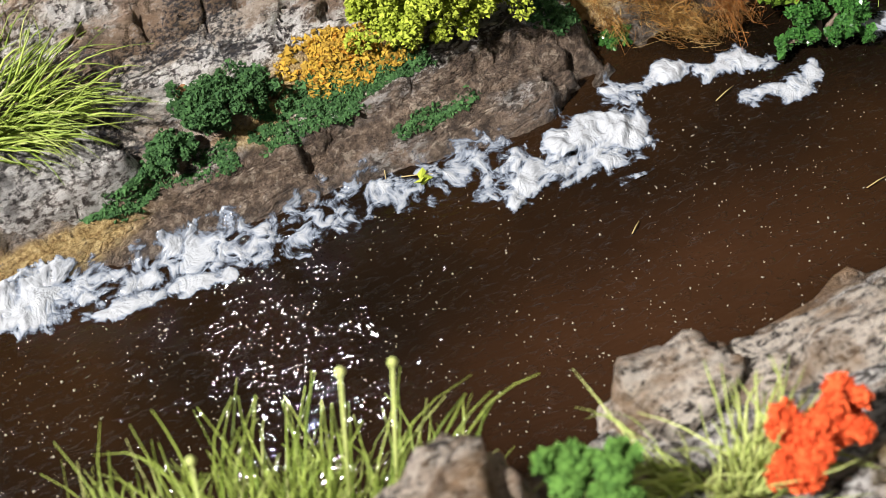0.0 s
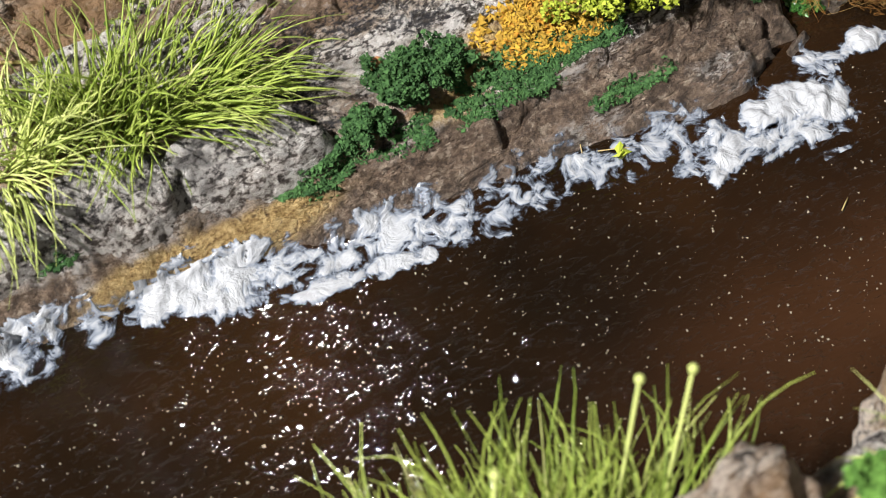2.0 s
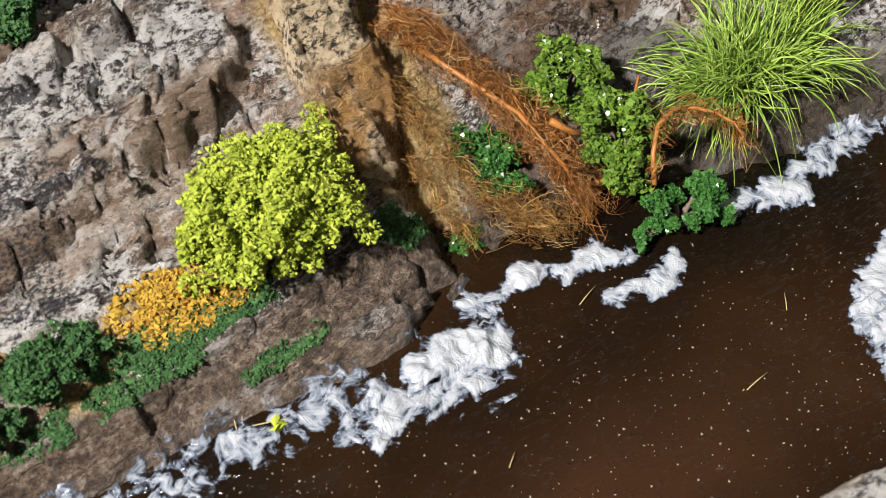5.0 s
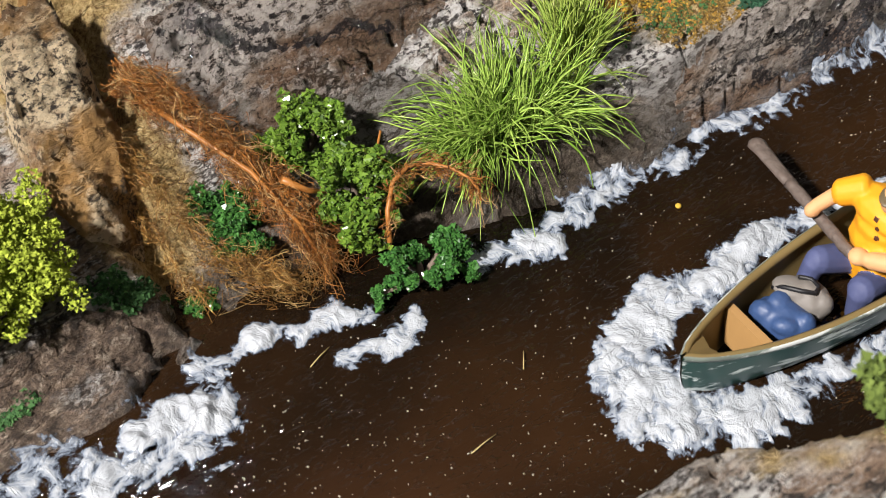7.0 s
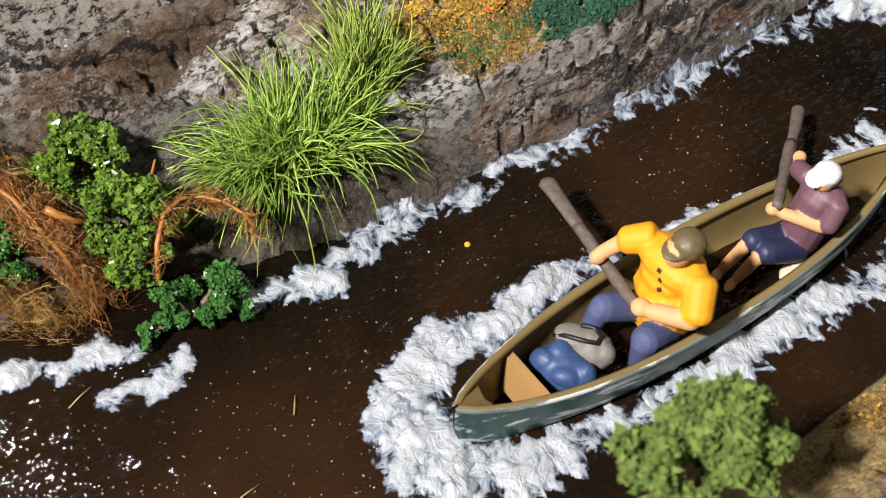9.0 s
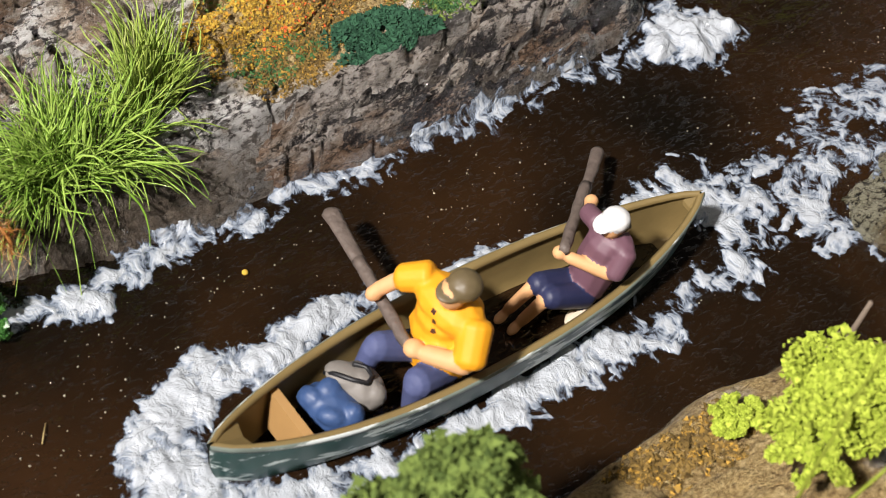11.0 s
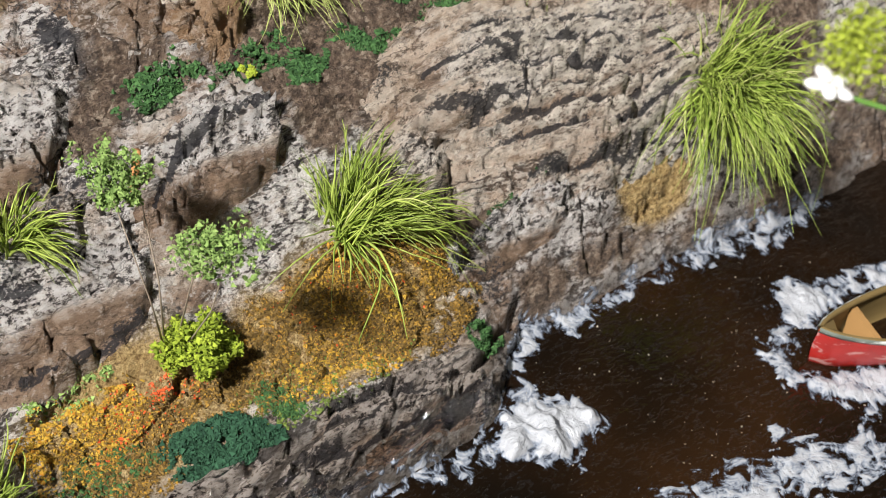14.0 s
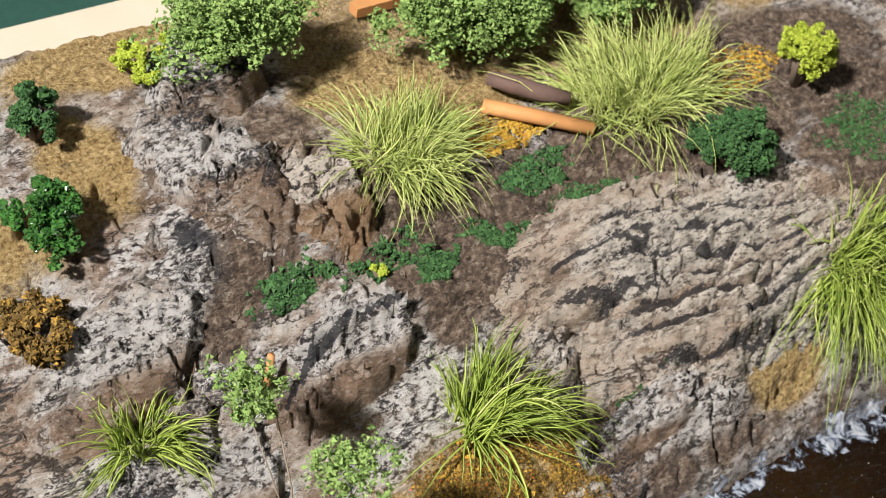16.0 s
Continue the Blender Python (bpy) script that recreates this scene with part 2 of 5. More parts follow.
def foam_material():
    """Gel foam brushed on in strokes: milky white where it is thick, a bluish glassy veil where it is thin."""
    m, nodes, links, b = mat("white_foam_gel", 0.14)
    att = nodes.new("ShaderNodeAttribute")
    att.attribute_name = "thick"
    flow = nodes.new("ShaderNodeAttribute")
    flow.attribute_name = "flow"
    n = nodes.new("ShaderNodeTexNoise")
    n.inputs["Scale"].default_value, n.inputs["Detail"].default_value = 1.0, 3.0
    n.inputs["Roughness"].default_value, n.inputs["Distortion"].default_value = 0.60, 2.2
    links.new(flow.outputs["Vector"], n.inputs["Vector"])
    pits = tex(nodes, links, 480, 4, (1, 1, 1), 0.9, 0.6)
    s = maths(nodes, links, "ADD", maths(nodes, links, "ADD", maths(nodes, links, "MULTIPLY", n.outputs["Fac"], 0.45), 0.275), maths(nodes, links, "MULTIPLY", maths(nodes, links, "SUBTRACT", pits, 0.5), 1.7))
    t = maths(nodes, links, "ADD", att.outputs["Fac"], maths(nodes, links, "MULTIPLY", maths(nodes, links, "SUBTRACT", s, 0.5), 1.9), True)
    links.new(ramp(nodes, links, t, [(0.2, (0.13, 0.17, 0.24)), (0.42, (0.22, 0.26, 0.325)), (0.85, (0.40, 0.425, 0.46))]), b.inputs["Base Color"])
    a = ramp(nodes, links, t, [(0.15, (0.0, 0.0, 0.0)), (0.28, (0.30, 0.30, 0.30)), (0.44, (0.76, 0.76, 0.76)), (0.66, (1.0, 1.0, 1.0))])
    links.new(a, b.inputs["Alpha"])
    bump(nodes, links, b, s, 0.7, 0.0005)
    return m


GROUND = ground_material()
STONE = stone_material("pale_plaster_rock", 0.05)
CRUST = stone_material("black_and_white_crust", 0.10, look_of="crust", stain=0.1)
STONE_STRIPED = stone_material("striped_plaster_rock", 0.16, brown=0.15, warm=(0.60, 0.43, 0.32), stain=0.3, hue=(1.0, 0.96, 0.89))
STONE_WARM = stone_material("warm_plaster_rock", 0.06, warm=(0.44, 0.29, 0.16), stain=0.7, hue=(1.0, 0.93, 0.84))
STONE_WET = stone_material("wet_dark_rock", -0.05, 0.13, warm=(0.22, 0.155, 0.11), stain=0.35, hue=(0.62, 0.575, 0.54))
SANDROCK = stone_material("ochre_plaster_rock", 0.02, warm=(0.55, 0.36, 0.16), stain=0.9, hue=(1.0, 0.84, 0.58))
WATER = water_material()
FOAM = foam_material()
MOSS = flock("dark_green_flock", (0.010, 0.038, 0.013), (0.070, 0.165, 0.050))
MOSS_BLUE = flock("blue_green_flock", (0.007, 0.028, 0.017), (0.034, 0.105, 0.054))
MOSS_WET = flock("wet_green_flock", (0.010, 0.045, 0.012), (0.07, 0.20, 0.04), 0.2)
LEAF = flock("mid_green_flock", (0.08, 0.16, 0.035), (0.30, 0.43, 0.13))
LIME = flock("lime_green_flock", (0.16, 0.22, 0.01), (0.46, 0.54, 0.07))
LIME_DEEP = flock("deep_lime_flock", (0.09, 0.15, 0.01), (0.36, 0.45, 0.045))
OLIVE = flock("olive_green_flock", (0.04, 0.07, 0.015), (0.17, 0.23, 0.05))
OLIVE_WET = flock("wet_olive_flock", (0.02, 0.06, 0.008), (0.16, 0.265, 0.034), 0.22)
GOLD = flock("golden_flock", (0.18, 0.10, 0.016), (0.58, 0.38, 0.05), spot=(0.55, 0.20, 0.02), share=0.66)
RUST = flock("rust_brown_flock", (0.035, 0.022, 0.008), (0.27, 0.17, 0.045), spot=(0.58, 0.33, 0.05), share=0.62)
RED = flock("orange_red_flock", (0.45, 0.05, 0.01), (0.85, 0.14, 0.04))
GRASS = flock("spring_green_fibre", (0.12, 0.20, 0.02), (0.44, 0.54, 0.12), 0.4, spot=(0.62, 0.62, 0.28), share=0.68)
GRASS_PALE = flock("pale_green_fibre", (0.25, 0.34, 0.06), (0.64, 0.70, 0.26), 0.5)
SHRUB = flock("deep_green_flock", (0.03, 0.09, 0.015), (0.14, 0.29, 0.055))
STONE_MOSSY = stone_material("mossy_wet_rock", -0.05, 0.2, warm=(0.07, 0.08, 0.02), stain=0.85, hue=(0.40, 0.39, 0.29))
GRASS_WET = flock("wet_green_fibre", (0.09, 0.20, 0.015), (0.42, 0.58, 0.12), 0.24)
STRAW = flock("straw_fibre", (0.30, 0.22, 0.09), (0.55, 0.43, 0.2), 0.6)
ROOT = flock("rusty_root_fibre", (0.10, 0.032, 0.008), (0.46, 0.19, 0.045), 0.35, spot=(0.66, 0.45, 0.20), share=0.5)
ROOT_GOLD = flock("golden_root_fibre", (0.12, 0.05, 0.012), (0.44, 0.23, 0.06), 0.35, spot=(0.60, 0.42, 0.16), share=0.5)
TWIG = plain("grey_brown_twig", (0.16, 0.12, 0.09), 0.8, 0.4)
WOOD = plain("fresh_orange_wood", (0.52, 0.25, 0.09), 0.7, 0.25, 300)
BARK_PALE = plain("pale_grey_stem", (0.30, 0.25, 0.19), 0.8, 0.3)
BARK = plain("dark_bark", (0.12, 0.075, 0.06), 0.85, 0.5, 400, bumpy=0.8)


# ---- the far bank ----
SHORE_X = [-130, -96, -73, -54, -46, -29, -21, -12, 0, 12, 30, 50, 61, 70, 78, 90, 94, 98, 104, 118, 140, 190]
SHORE_Y = [18, 17, 15, 13, 12.4, 10.6, 13.0, 16.5, 14, 9, 5, 4.8, 4.6, 4.2, 4.2, 4.8, 6.5, 10.2, 14.4, 13.5, 13.5, 12]
# a few cross-sections: x, then the height 4, 12, 22, 35, 55 and 85 mm behind the shore
SECTIONS = [
    (-96, 3.4, 8.6, 11.0, 14.5, 19, 24),
    (-73, 3.2, 7.8, 12.5, 15.5, 20, 25),
    (-46, 4.0, 8.0, 13.0, 18.5, 22.5, 27),
    (-29, 4.6, 7.0, 13.0, 17.5, 22, 28),
    (-12, 1.0, 8.0, 14.0, 18.0, 22, 28),
    (2, 2.0, 5.0, 8.5, 13.0, 20, 28),
    (30, 2.6, 5.0, 8.0, 15.0, 26, 30),
    (50, 3.8, 6.2, 9.0, 20.0, 29, 32),
    (61, 4.4, 7.0, 11.0, 22.0, 30, 32),
    (70, 5.2, 8.2, 12.5, 24.0, 31, 32),
    (78, 5.0, 8.4, 12.5, 24.0, 31, 32),
    (88, 3.0, 7.0, 15.0, 25.5, 31, 31),
    (98, 3.2, 8.6, 20.0, 28.0, 31, 31),
    (104, 4.6, 13.5, 25.0, 30, 31, 31),
    (111, 5.2, 15.5, 26.0, 30, 31, 31),
    (118, 6.0, 16.0, 26.0, 30, 31, 31),
    (128, 4.6, 16.0, 26.5, 30, 31, 31),
    (140, 5.0, 24.0, 28.5, 31, 31, 31),
]
# soils: kind (0 ochre sand, 1 brown mud), centre x, y, radii, strength
SOILS = [
    (0, -86, 17.6, 16, 2.2, 1.0), (0, -90, 30, 12, 6, 0.7), (0, -48, 22, 12, 4, 0.8), (0, -58, 20, 6, 3, 0.6),
    (0, -18, 36, 7, 16, 1.3), (0, -12, 48, 8, 6, 0.9), (0, 52, 20, 14, 8, 1.0), (0, 78, 20, 16, 8, 1.0), (0, 55, 70, 6, 9, 1.0),
    (0, 100, 62, 14, 7, 0.9), (1, 148, 54, 22, 8, 1.1), (0, 129, 20.5, 8, 3.5, 0.9), (0, 124, 58, 16, 6, 0.7), (0, 41, 64, 7, 8, 0.8), (0, 70, 84, 18, 5, 1.3), (1, -63, 48, 14, 5, 1.1), (1, -61, 38.5, 7, 3, 0.8), (0, -55, 41, 6, 2.5, 0.7), (1, 152, 30, 9, 8, 1.3), (1, 148, 37, 9, 4, 1.1), (1, 76, 56, 7, 8, 1.1), (0, 92, 70, 10, 6, 1.2),
    (1, -60, 16, 30, 2.5, 0.9), (1, -32, 16, 14, 3, 1.0), (1, 90, 44, 9, 8, 1.1), (1, 79, 52, 6, 11, 1.1), (1, 100, 46, 10, 5, 0.9), (1, 66, 53, 4, 9, 0.7), (1, 60, 46, 6, 4, 0.7),
    (1, 106, 42, 6, 8, 0.9), (1, 104, 24, 14, 3, 0.7), (1, 150, 42, 12, 7, 0.7), (1, 68, 52, 6, 7, 0.5), (1, 106, 38.6, 5, 3, 0.8), (1, 113, 25.8, 9, 2, 0.8), (0, 47, 63, 6, 6, 0.9),
]


def shore(x):
    return np.interp(x, SHORE_X, SHORE_Y) + 1.6 * (fbm(np.asarray(x) * 0.11, 0.3, 5, 3) - 0.5)


def profile(x, d):
    sx = [s[0] for s in SECTIONS]
    cols = [np.interp(x, sx, [s[k] for s in SECTIONS]) for k in range(1, 7)]
    stops = [-8, 0, 1.2, 4, 12, 22, 35, 55, 85]
    heights = [np.full_like(x, -5.0), np.full_like(x, -0.2), cols[0] * 0.45, *cols]
    z = np.full_like(x, -5.0)
    for i in range(len(stops) - 1):
        f = np.clip((d - stops[i]) / (stops[i + 1] - stops[i]), 0, 1)
        z = np.where(d >= stops[i], heights[i] * (1 - f) + heights[i + 1] * f, z)
    return z


def smooth_height(x, y):
    x, y = np.broadcast_arrays(np.asarray(x, float), np.asarray(y, float))
    return profile(x, y - shore(x))


# broken lips of plaster: height, reach behind, then points x, y of the edge
LIPS = [
    (2.0, 4, (108, 24.8), (117, 23.4), (126, 23.2), (135, 24.2)),
    (1.0, 5, (-122, 22.0), (-100, 22.0), (-94, 22.8), (-89, 22.0), (-86.5, 20), (-80.6, 20.4), (-77, 19.6), (-72, 19.2), (-66, 19.6)),
    (1.5, 5, (-64, 17.0), (-58.4, 16.4), (-54.8, 15.8), (-50, 17.6), (-44.8, 17.1), (-41.4, 17.2), (-35.8, 16.9), (-28, 17.6)),
    (1.8, 5, (34, 12.0), (40, 11.0), (49.6, 9.6), (57, 9.4), (63.3, 10.2), (73.8, 11.6), (82.2, 10.0), (93, 9.0)),
    (1.3, 4, (58, 8.0), (65, 8.6), (76, 8.2), (85, 7.0), (92, 6.4)),
    (0.9, 6, (-74, 33), (-66, 33.5), (-56, 35), (-46, 34), (-36, 33), (-30, 34)),
    (0.8, 5, (-96, 40), (-84, 42), (-70, 41), (-58, 44)),
    (1.6, 5, (62, 37.4), (68, 38.2), (74, 38.2), (80, 37.6), (86, 37.0)),
    (1.5, 5, (92, 36.6), (99, 33.6), (104, 32.0), (109, 29.6)),
    (1.6, 4, (98, 21.5), (106, 20.6), (114, 19.4), (124, 18.8), (136, 19.5)),
    (1.4, 4, (40, 24.5), (48, 25.5), (56, 24.0), (60, 25)),
    (1.3, 4, (62, 52), (68, 50), (76, 47), (82, 44)),
]
# black washes on the plaster, and shade painted under a few lips: half width, strength, then points x, y
WASHES_AND_SHADE = [
    (0.7, 1.0, (98, 36.6), (104, 36.0), (110, 34.6)), (0.7, 0.9, (97, 33.4), (106, 31.6), (112, 30.0)), (0.6, 0.9, (110.5, 35.5), (111.2, 32.5), (110.6, 29.2)),
    (0.7, 0.9, (108, 24.2), (117, 23.0), (126, 22.8), (134, 23.6)), (2.0, 0.5, (60, 58), (60.3, 53.5)), (2.6, 0.5, (52, 54), (56, 51), (60, 55)), (1.5, 0.9, (61, 57), (62.5, 51)),
    (2.2, 0.65, (66, 70), (72, 67)), (0.7, 1.0, (64, 37.6), (68.4, 38.4), (71, 39.2)), (0.6, 0.9, (73, 39.2), (80, 38.6)), (0.6, 1.0, (62, 36.5), (66, 38.4)),
    (0.5, 0.9, (42, 7.6), (52, 6.6), (62, 5.6), (76, 4.6), (88, 4.4)), (0.5, 0.9, (44, 9.2), (54, 8.0), (64, 7.0), (72, 5.9)), (0.5, 0.9, (70, 9.6), (80, 8.6), (90, 7.6)), (0.5, 0.9, (48, 5.6), (60, 4.2), (74, 3.4)), (0.8, 1.0, (64, 11.0), (74, 11.6), (83, 9.8)), (0.9, 1.0, (62, 8.4), (75, 7.4), (88, 6.4)),
    (0.8, 0.9, (38, 35.2), (48, 34.2)), (0.8, 0.9, (42, 27.4), (50, 27.0), (57, 28.2)), (0.9, 0.8, (-70, 37), (-58, 38)), (1.2, 0.8, (-52, 43), (-40, 42)),
    (1.4, 0.7, (-95, 47), (-82, 48)), (0.7, 0.8, (-58, 34.6), (-46, 34.4)), (0.8, 0.7, (-44, 37.5), (-34, 37)), (1.2, 0.9, (-2, 37), (9, 33), (16, 30)), (1.2, 0.9, (-6, 40), (4, 37)),
    (1.0, 0.9, (70, 76), (82, 73)), (1.4, 0.7, (74, 62), (70, 56)),
]


def along(x, y, pts):
    """Distance to a broken line."""
    d = np.full(np.shape(x), 1e9)
    for (ax, ay), (bx, by) in zip(pts[:-1], pts[1:]):
        e = (bx - ax) ** 2 + (by - ay) ** 2
        t = np.clip(((x - ax) * (bx - ax) + (y - ay) * (by - ay)) / e, 0, 1)
        d = np.minimum(d, np.hypot(x - ax - t * (bx - ax), y - ay - t * (by - ay)))
    return d


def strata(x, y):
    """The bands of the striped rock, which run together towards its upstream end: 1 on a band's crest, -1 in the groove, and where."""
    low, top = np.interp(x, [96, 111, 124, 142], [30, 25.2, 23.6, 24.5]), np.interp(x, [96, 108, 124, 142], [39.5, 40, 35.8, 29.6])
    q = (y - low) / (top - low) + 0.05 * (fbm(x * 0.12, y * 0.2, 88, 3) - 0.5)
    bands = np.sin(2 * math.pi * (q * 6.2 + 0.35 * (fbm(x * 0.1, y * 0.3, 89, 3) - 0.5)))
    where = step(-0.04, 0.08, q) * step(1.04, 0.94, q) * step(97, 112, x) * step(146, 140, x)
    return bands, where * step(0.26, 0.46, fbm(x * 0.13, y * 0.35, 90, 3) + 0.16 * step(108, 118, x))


def shelf(x, y):
    """The thin wavy layers of the wet shelf at the waterline."""
    q = y - shore(x) - 0.9 * np.sin((x - 62) * 0.11) + 1.6 * (fbm(x * 0.10, y * 0.2, 84, 3) - 0.5)
    bands = np.sin(2 * math.pi * (q * 0.62 + 0.5 * (fbm(x * 0.16, y * 0.3, 85, 3) - 0.5)))
    return bands, step(0.2, 1.2, q) * step(9.5, 7.0, q) * step(40, 60, x) * step(96, 90, x) * step(0.2, 0.42, fbm(x * 0.12, y * 0.4, 86, 2))


def washes_and_shade(x, y):
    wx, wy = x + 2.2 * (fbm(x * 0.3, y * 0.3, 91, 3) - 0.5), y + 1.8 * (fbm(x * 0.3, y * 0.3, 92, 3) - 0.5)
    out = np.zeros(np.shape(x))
    for half, strong, *pts in WASHES_AND_SHADE:
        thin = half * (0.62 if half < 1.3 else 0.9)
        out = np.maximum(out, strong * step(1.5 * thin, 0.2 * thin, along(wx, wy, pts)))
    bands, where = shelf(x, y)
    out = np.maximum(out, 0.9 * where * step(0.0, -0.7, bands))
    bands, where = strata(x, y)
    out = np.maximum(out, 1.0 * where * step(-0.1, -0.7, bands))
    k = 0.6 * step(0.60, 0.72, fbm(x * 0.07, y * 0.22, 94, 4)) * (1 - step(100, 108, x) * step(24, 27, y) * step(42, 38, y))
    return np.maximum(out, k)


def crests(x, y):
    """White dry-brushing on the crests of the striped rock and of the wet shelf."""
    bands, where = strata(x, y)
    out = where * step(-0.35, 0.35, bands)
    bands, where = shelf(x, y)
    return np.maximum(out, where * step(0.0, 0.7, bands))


# brown earth that lies in the gullies: half width, then points x, y
GULLIES = [(6.5, (77, 66), (78, 58), (81, 50), (86, 44), (94, 46), (102, 46), (106, 40)), (3.5, (86, 44), (85, 38)), (3.0, (98, 40), (104, 39)), (4.0, (60, 46), (68, 53), (72, 62)), (6.0, (112, 48), (126, 46), (160, 44))]


def soil(x, y, kind):
    out = np.zeros(np.shape(x))
    if kind == 1:
        for half, *pts in GULLIES:
            out = np.maximum(out, step(1.25 * half, 0.7 * half, along(x, y, pts) + 7 * (fbm(x * 0.16, y * 0.16, 62, 4) - 0.5)))
    else:
        back = y - 58 - 0.05 * (x - 100) + 16 * (fbm(x * 0.09, y * 0.09, 64, 4) - 0.5)
        out = np.maximum(out, 0.85 * step(0, 5, back) * step(80, 88, x))
    w = 1.0 + 0.9 * (fbm(x * 0.22, y * 0.22, 61, 4) - 0.5)
    for k, cx, cy, rx, ry, s in SOILS:
        if k == kind:
            out = np.maximum(out, step(0.25, 0.6, np.exp(-(((x - cx) / rx) ** 2 + ((y - cy) / ry) ** 2)) * s * w))
    return out


def crag(x, y, turn, seed):
    """Broken rock relief in mm: layer lines, small lumps, grit and a few cracks."""
    c, n = math.cos(turn), math.sin(turn)
    u, w = x * c + y * n, y * c - x * n
    w = w + 3.0 * fbm(u * 0.07, w * 0.07, seed + 2, 2)
    a = ridged(u * 0.05, w * 0.2, seed, 2) - 0.55
    b = ridged(u * 0.22, w * 0.5, seed + 4, 3) - 0.5
    g = fbm(x * 0.6, y * 0.8, seed + 6, 4) - 0.5
    m = fbm(u * 0.15, w * 0.18, seed + 3, 3) - 0.5
    saw = w * 0.33 + 1.8 * fbm(u * 0.09, w * 0.12, seed + 7, 3)
    saw = ((saw - np.floor(saw)) ** 2 - 0.33) * step(0.45, 0.65, fbm(u * 0.06, w * 0.12, seed + 10, 2))
    some = step(0.42, 0.6, fbm(u * 0.05, w * 0.07, seed + 11, 2))
    crack = some * step(0.05, 0.0, np.abs(vnoise(u * 0.10, w * 0.2, seed + 8) - 0.5)) + 0.7 * some * step(0.05, 0.0, np.abs(vnoise(u * 0.3, w * 0.3, seed + 9) - 0.5))
    f = ridged(u * 0.7 + 3, w * 1.1, seed + 12, 2) - 0.5
    return 1.0 * a + 1.0 * b + 1.1 * g + 1.2 * m + 1.3 * saw + 0.5 * f - 2.4 * crack


def bank_height(x, y):
    x, y = np.broadcast_arrays(np.asarray(x, float), np.asarray(y, float))
    d = y - shore(x) + 1.2 * (fbm(x * 0.16, y * 0.16, 9, 3) - 0.5)
    z = profile(x, d)
    up = step(-3, 0.5, d)
    soft = np.maximum(soil(x, y, 0), soil(x, y, 1))
    rough = up * (0.5 + 0.6 * step(0.35, 0.6, fbm(x * 0.04, y * 0.07, 78, 2))) * (1 - 0.2 * soft)
    z = z + rough * crag(x, y + 0.9 * z, 0.0, 21)
    for high, reach, *pts in LIPS:
        px, py = [p[0] for p in pts], [p[1] for p in pts]
        e = y - np.interp(x, px, py) - 2.0 * (fbm(x * 0.35, 0.5, 95, 3) - 0.5) - 0.35 * (vnoise(x * 1.1, y * 1.1, 96) - 0.5)
        fade = step(px[0] - 2, px[0] + 2, x) * step(px[-1] + 2, px[-1] - 2, x)
        z = z + fade * (high * step(-0.1, 0.3, e) * np.exp(-np.maximum(e, 0) / reach) * (0.5 + fbm(x * 0.3, y * 0.3, 97, 2)) - 0.7 * np.exp(-(((e + 0.35) / 0.4) ** 2)))
    z = z + np.exp(-(((d - 2.5) / 3.2) ** 2)) * (1.5 * (ridged(x * 0.13, y * 0.34 + 0.03 * x, 27, 3) - 0.55) + 0.9 * (fbm(x * 0.5, y * 0.7, 28, 3) - 0.5))
    # layered wet shelf at the waterline in the middle reach
    w = np.exp(-(((d - 3.5) / 4.0) ** 2)) * step(38, 48, x) * step(98, 90, x)
    z = z + w * 2.0 * (ridged(x * 0.05 + 0.02 * y, (y + 0.08 * x) * 0.30, 25, 3) - 0.55)
    # fold of the far edge
    z = z - 24 * step(88, 96, y + 0.02 * (x - 60))
    # the wet gully of the root-hung cove
    z = z - 5.2 * np.exp(-(((x + 18.4 + (y - 20) * 0.05) / 2.3) ** 2)) * step(13, 17, y) * step(31, 25, y)
    # undercut hollow beside the ochre cliff
    return z - 5.0 * np.exp(-((along(x, y, [(-13.5, 46), (-12.8, 41), (-15.5, 36)]) / 1.7) ** 2))


def zones(x, y, z):
    w = 0.55 + 0.9 * (fbm(x * 0.22, y * 0.22, 61, 4) - 0.5)
    out = np.zeros((len(x), 4))
    out[:, 0], out[:, 1] = soil(x, y, 0), soil(x, y, 1)
    d = y - shore(x)
    out[:, 1] = np.maximum(out[:, 1], (0.25 + 0.9 * step(0.40, 0.58, fbm(x * 0.16, y * 0.3, 65, 4))) * step(8, 2, d) * (1 - 0.85 * step(36, 44, x) * step(100, 94, x)))
    reach = -1.0 + 6.5 * step(0, 12, x) * step(104, 88, x) + 19 * np.exp(-(((x - 4) / 16) ** 2))
    out[:, 2] = step(reach + 3.5, reach - 1.0, d + 3 * (w - 0.55)) * (0.55 + 0.45 * step(-30, -10, x))
    out[:, 3] = 1
    return np.clip(out, 0, 1)


def sheet(name, xs, ys, height, material, zoner=None):
    gx, gy = np.meshgrid(xs, ys)
    x, y = gx.ravel(), gy.ravel()
    z = height(x, y)
    nx, ny = len(xs), len(ys)
    i = (np.arange(ny - 1)[:, None] * nx + np.arange(nx - 1)[None]).ravel()
    me = mesh_of(name, np.stack([x, y, z], 1), np.stack([i, i + 1, i + nx + 1, i + nx], 1), material)
    if zoner is not None:
        at = me.color_attributes.new("zone", "FLOAT_COLOR", "POINT")
        at.data.foreach_set("color", zoner(x, y, z).astype(np.float32).ravel())
        at = me.attributes.new("wash_and_shade", "FLOAT", "POINT")
        at.data.foreach_set("value", washes_and_shade(x, y).astype(np.float32))
    return me


tagged(new("ground", sheet("ground", np.arange(-132, 192, 0.4), np.arange(-1.5, 97, 0.36), bank_height, GROUND, zones)),
       "painted plaster riverbank with rock ledges and soil", "riverbank", kind="structure")

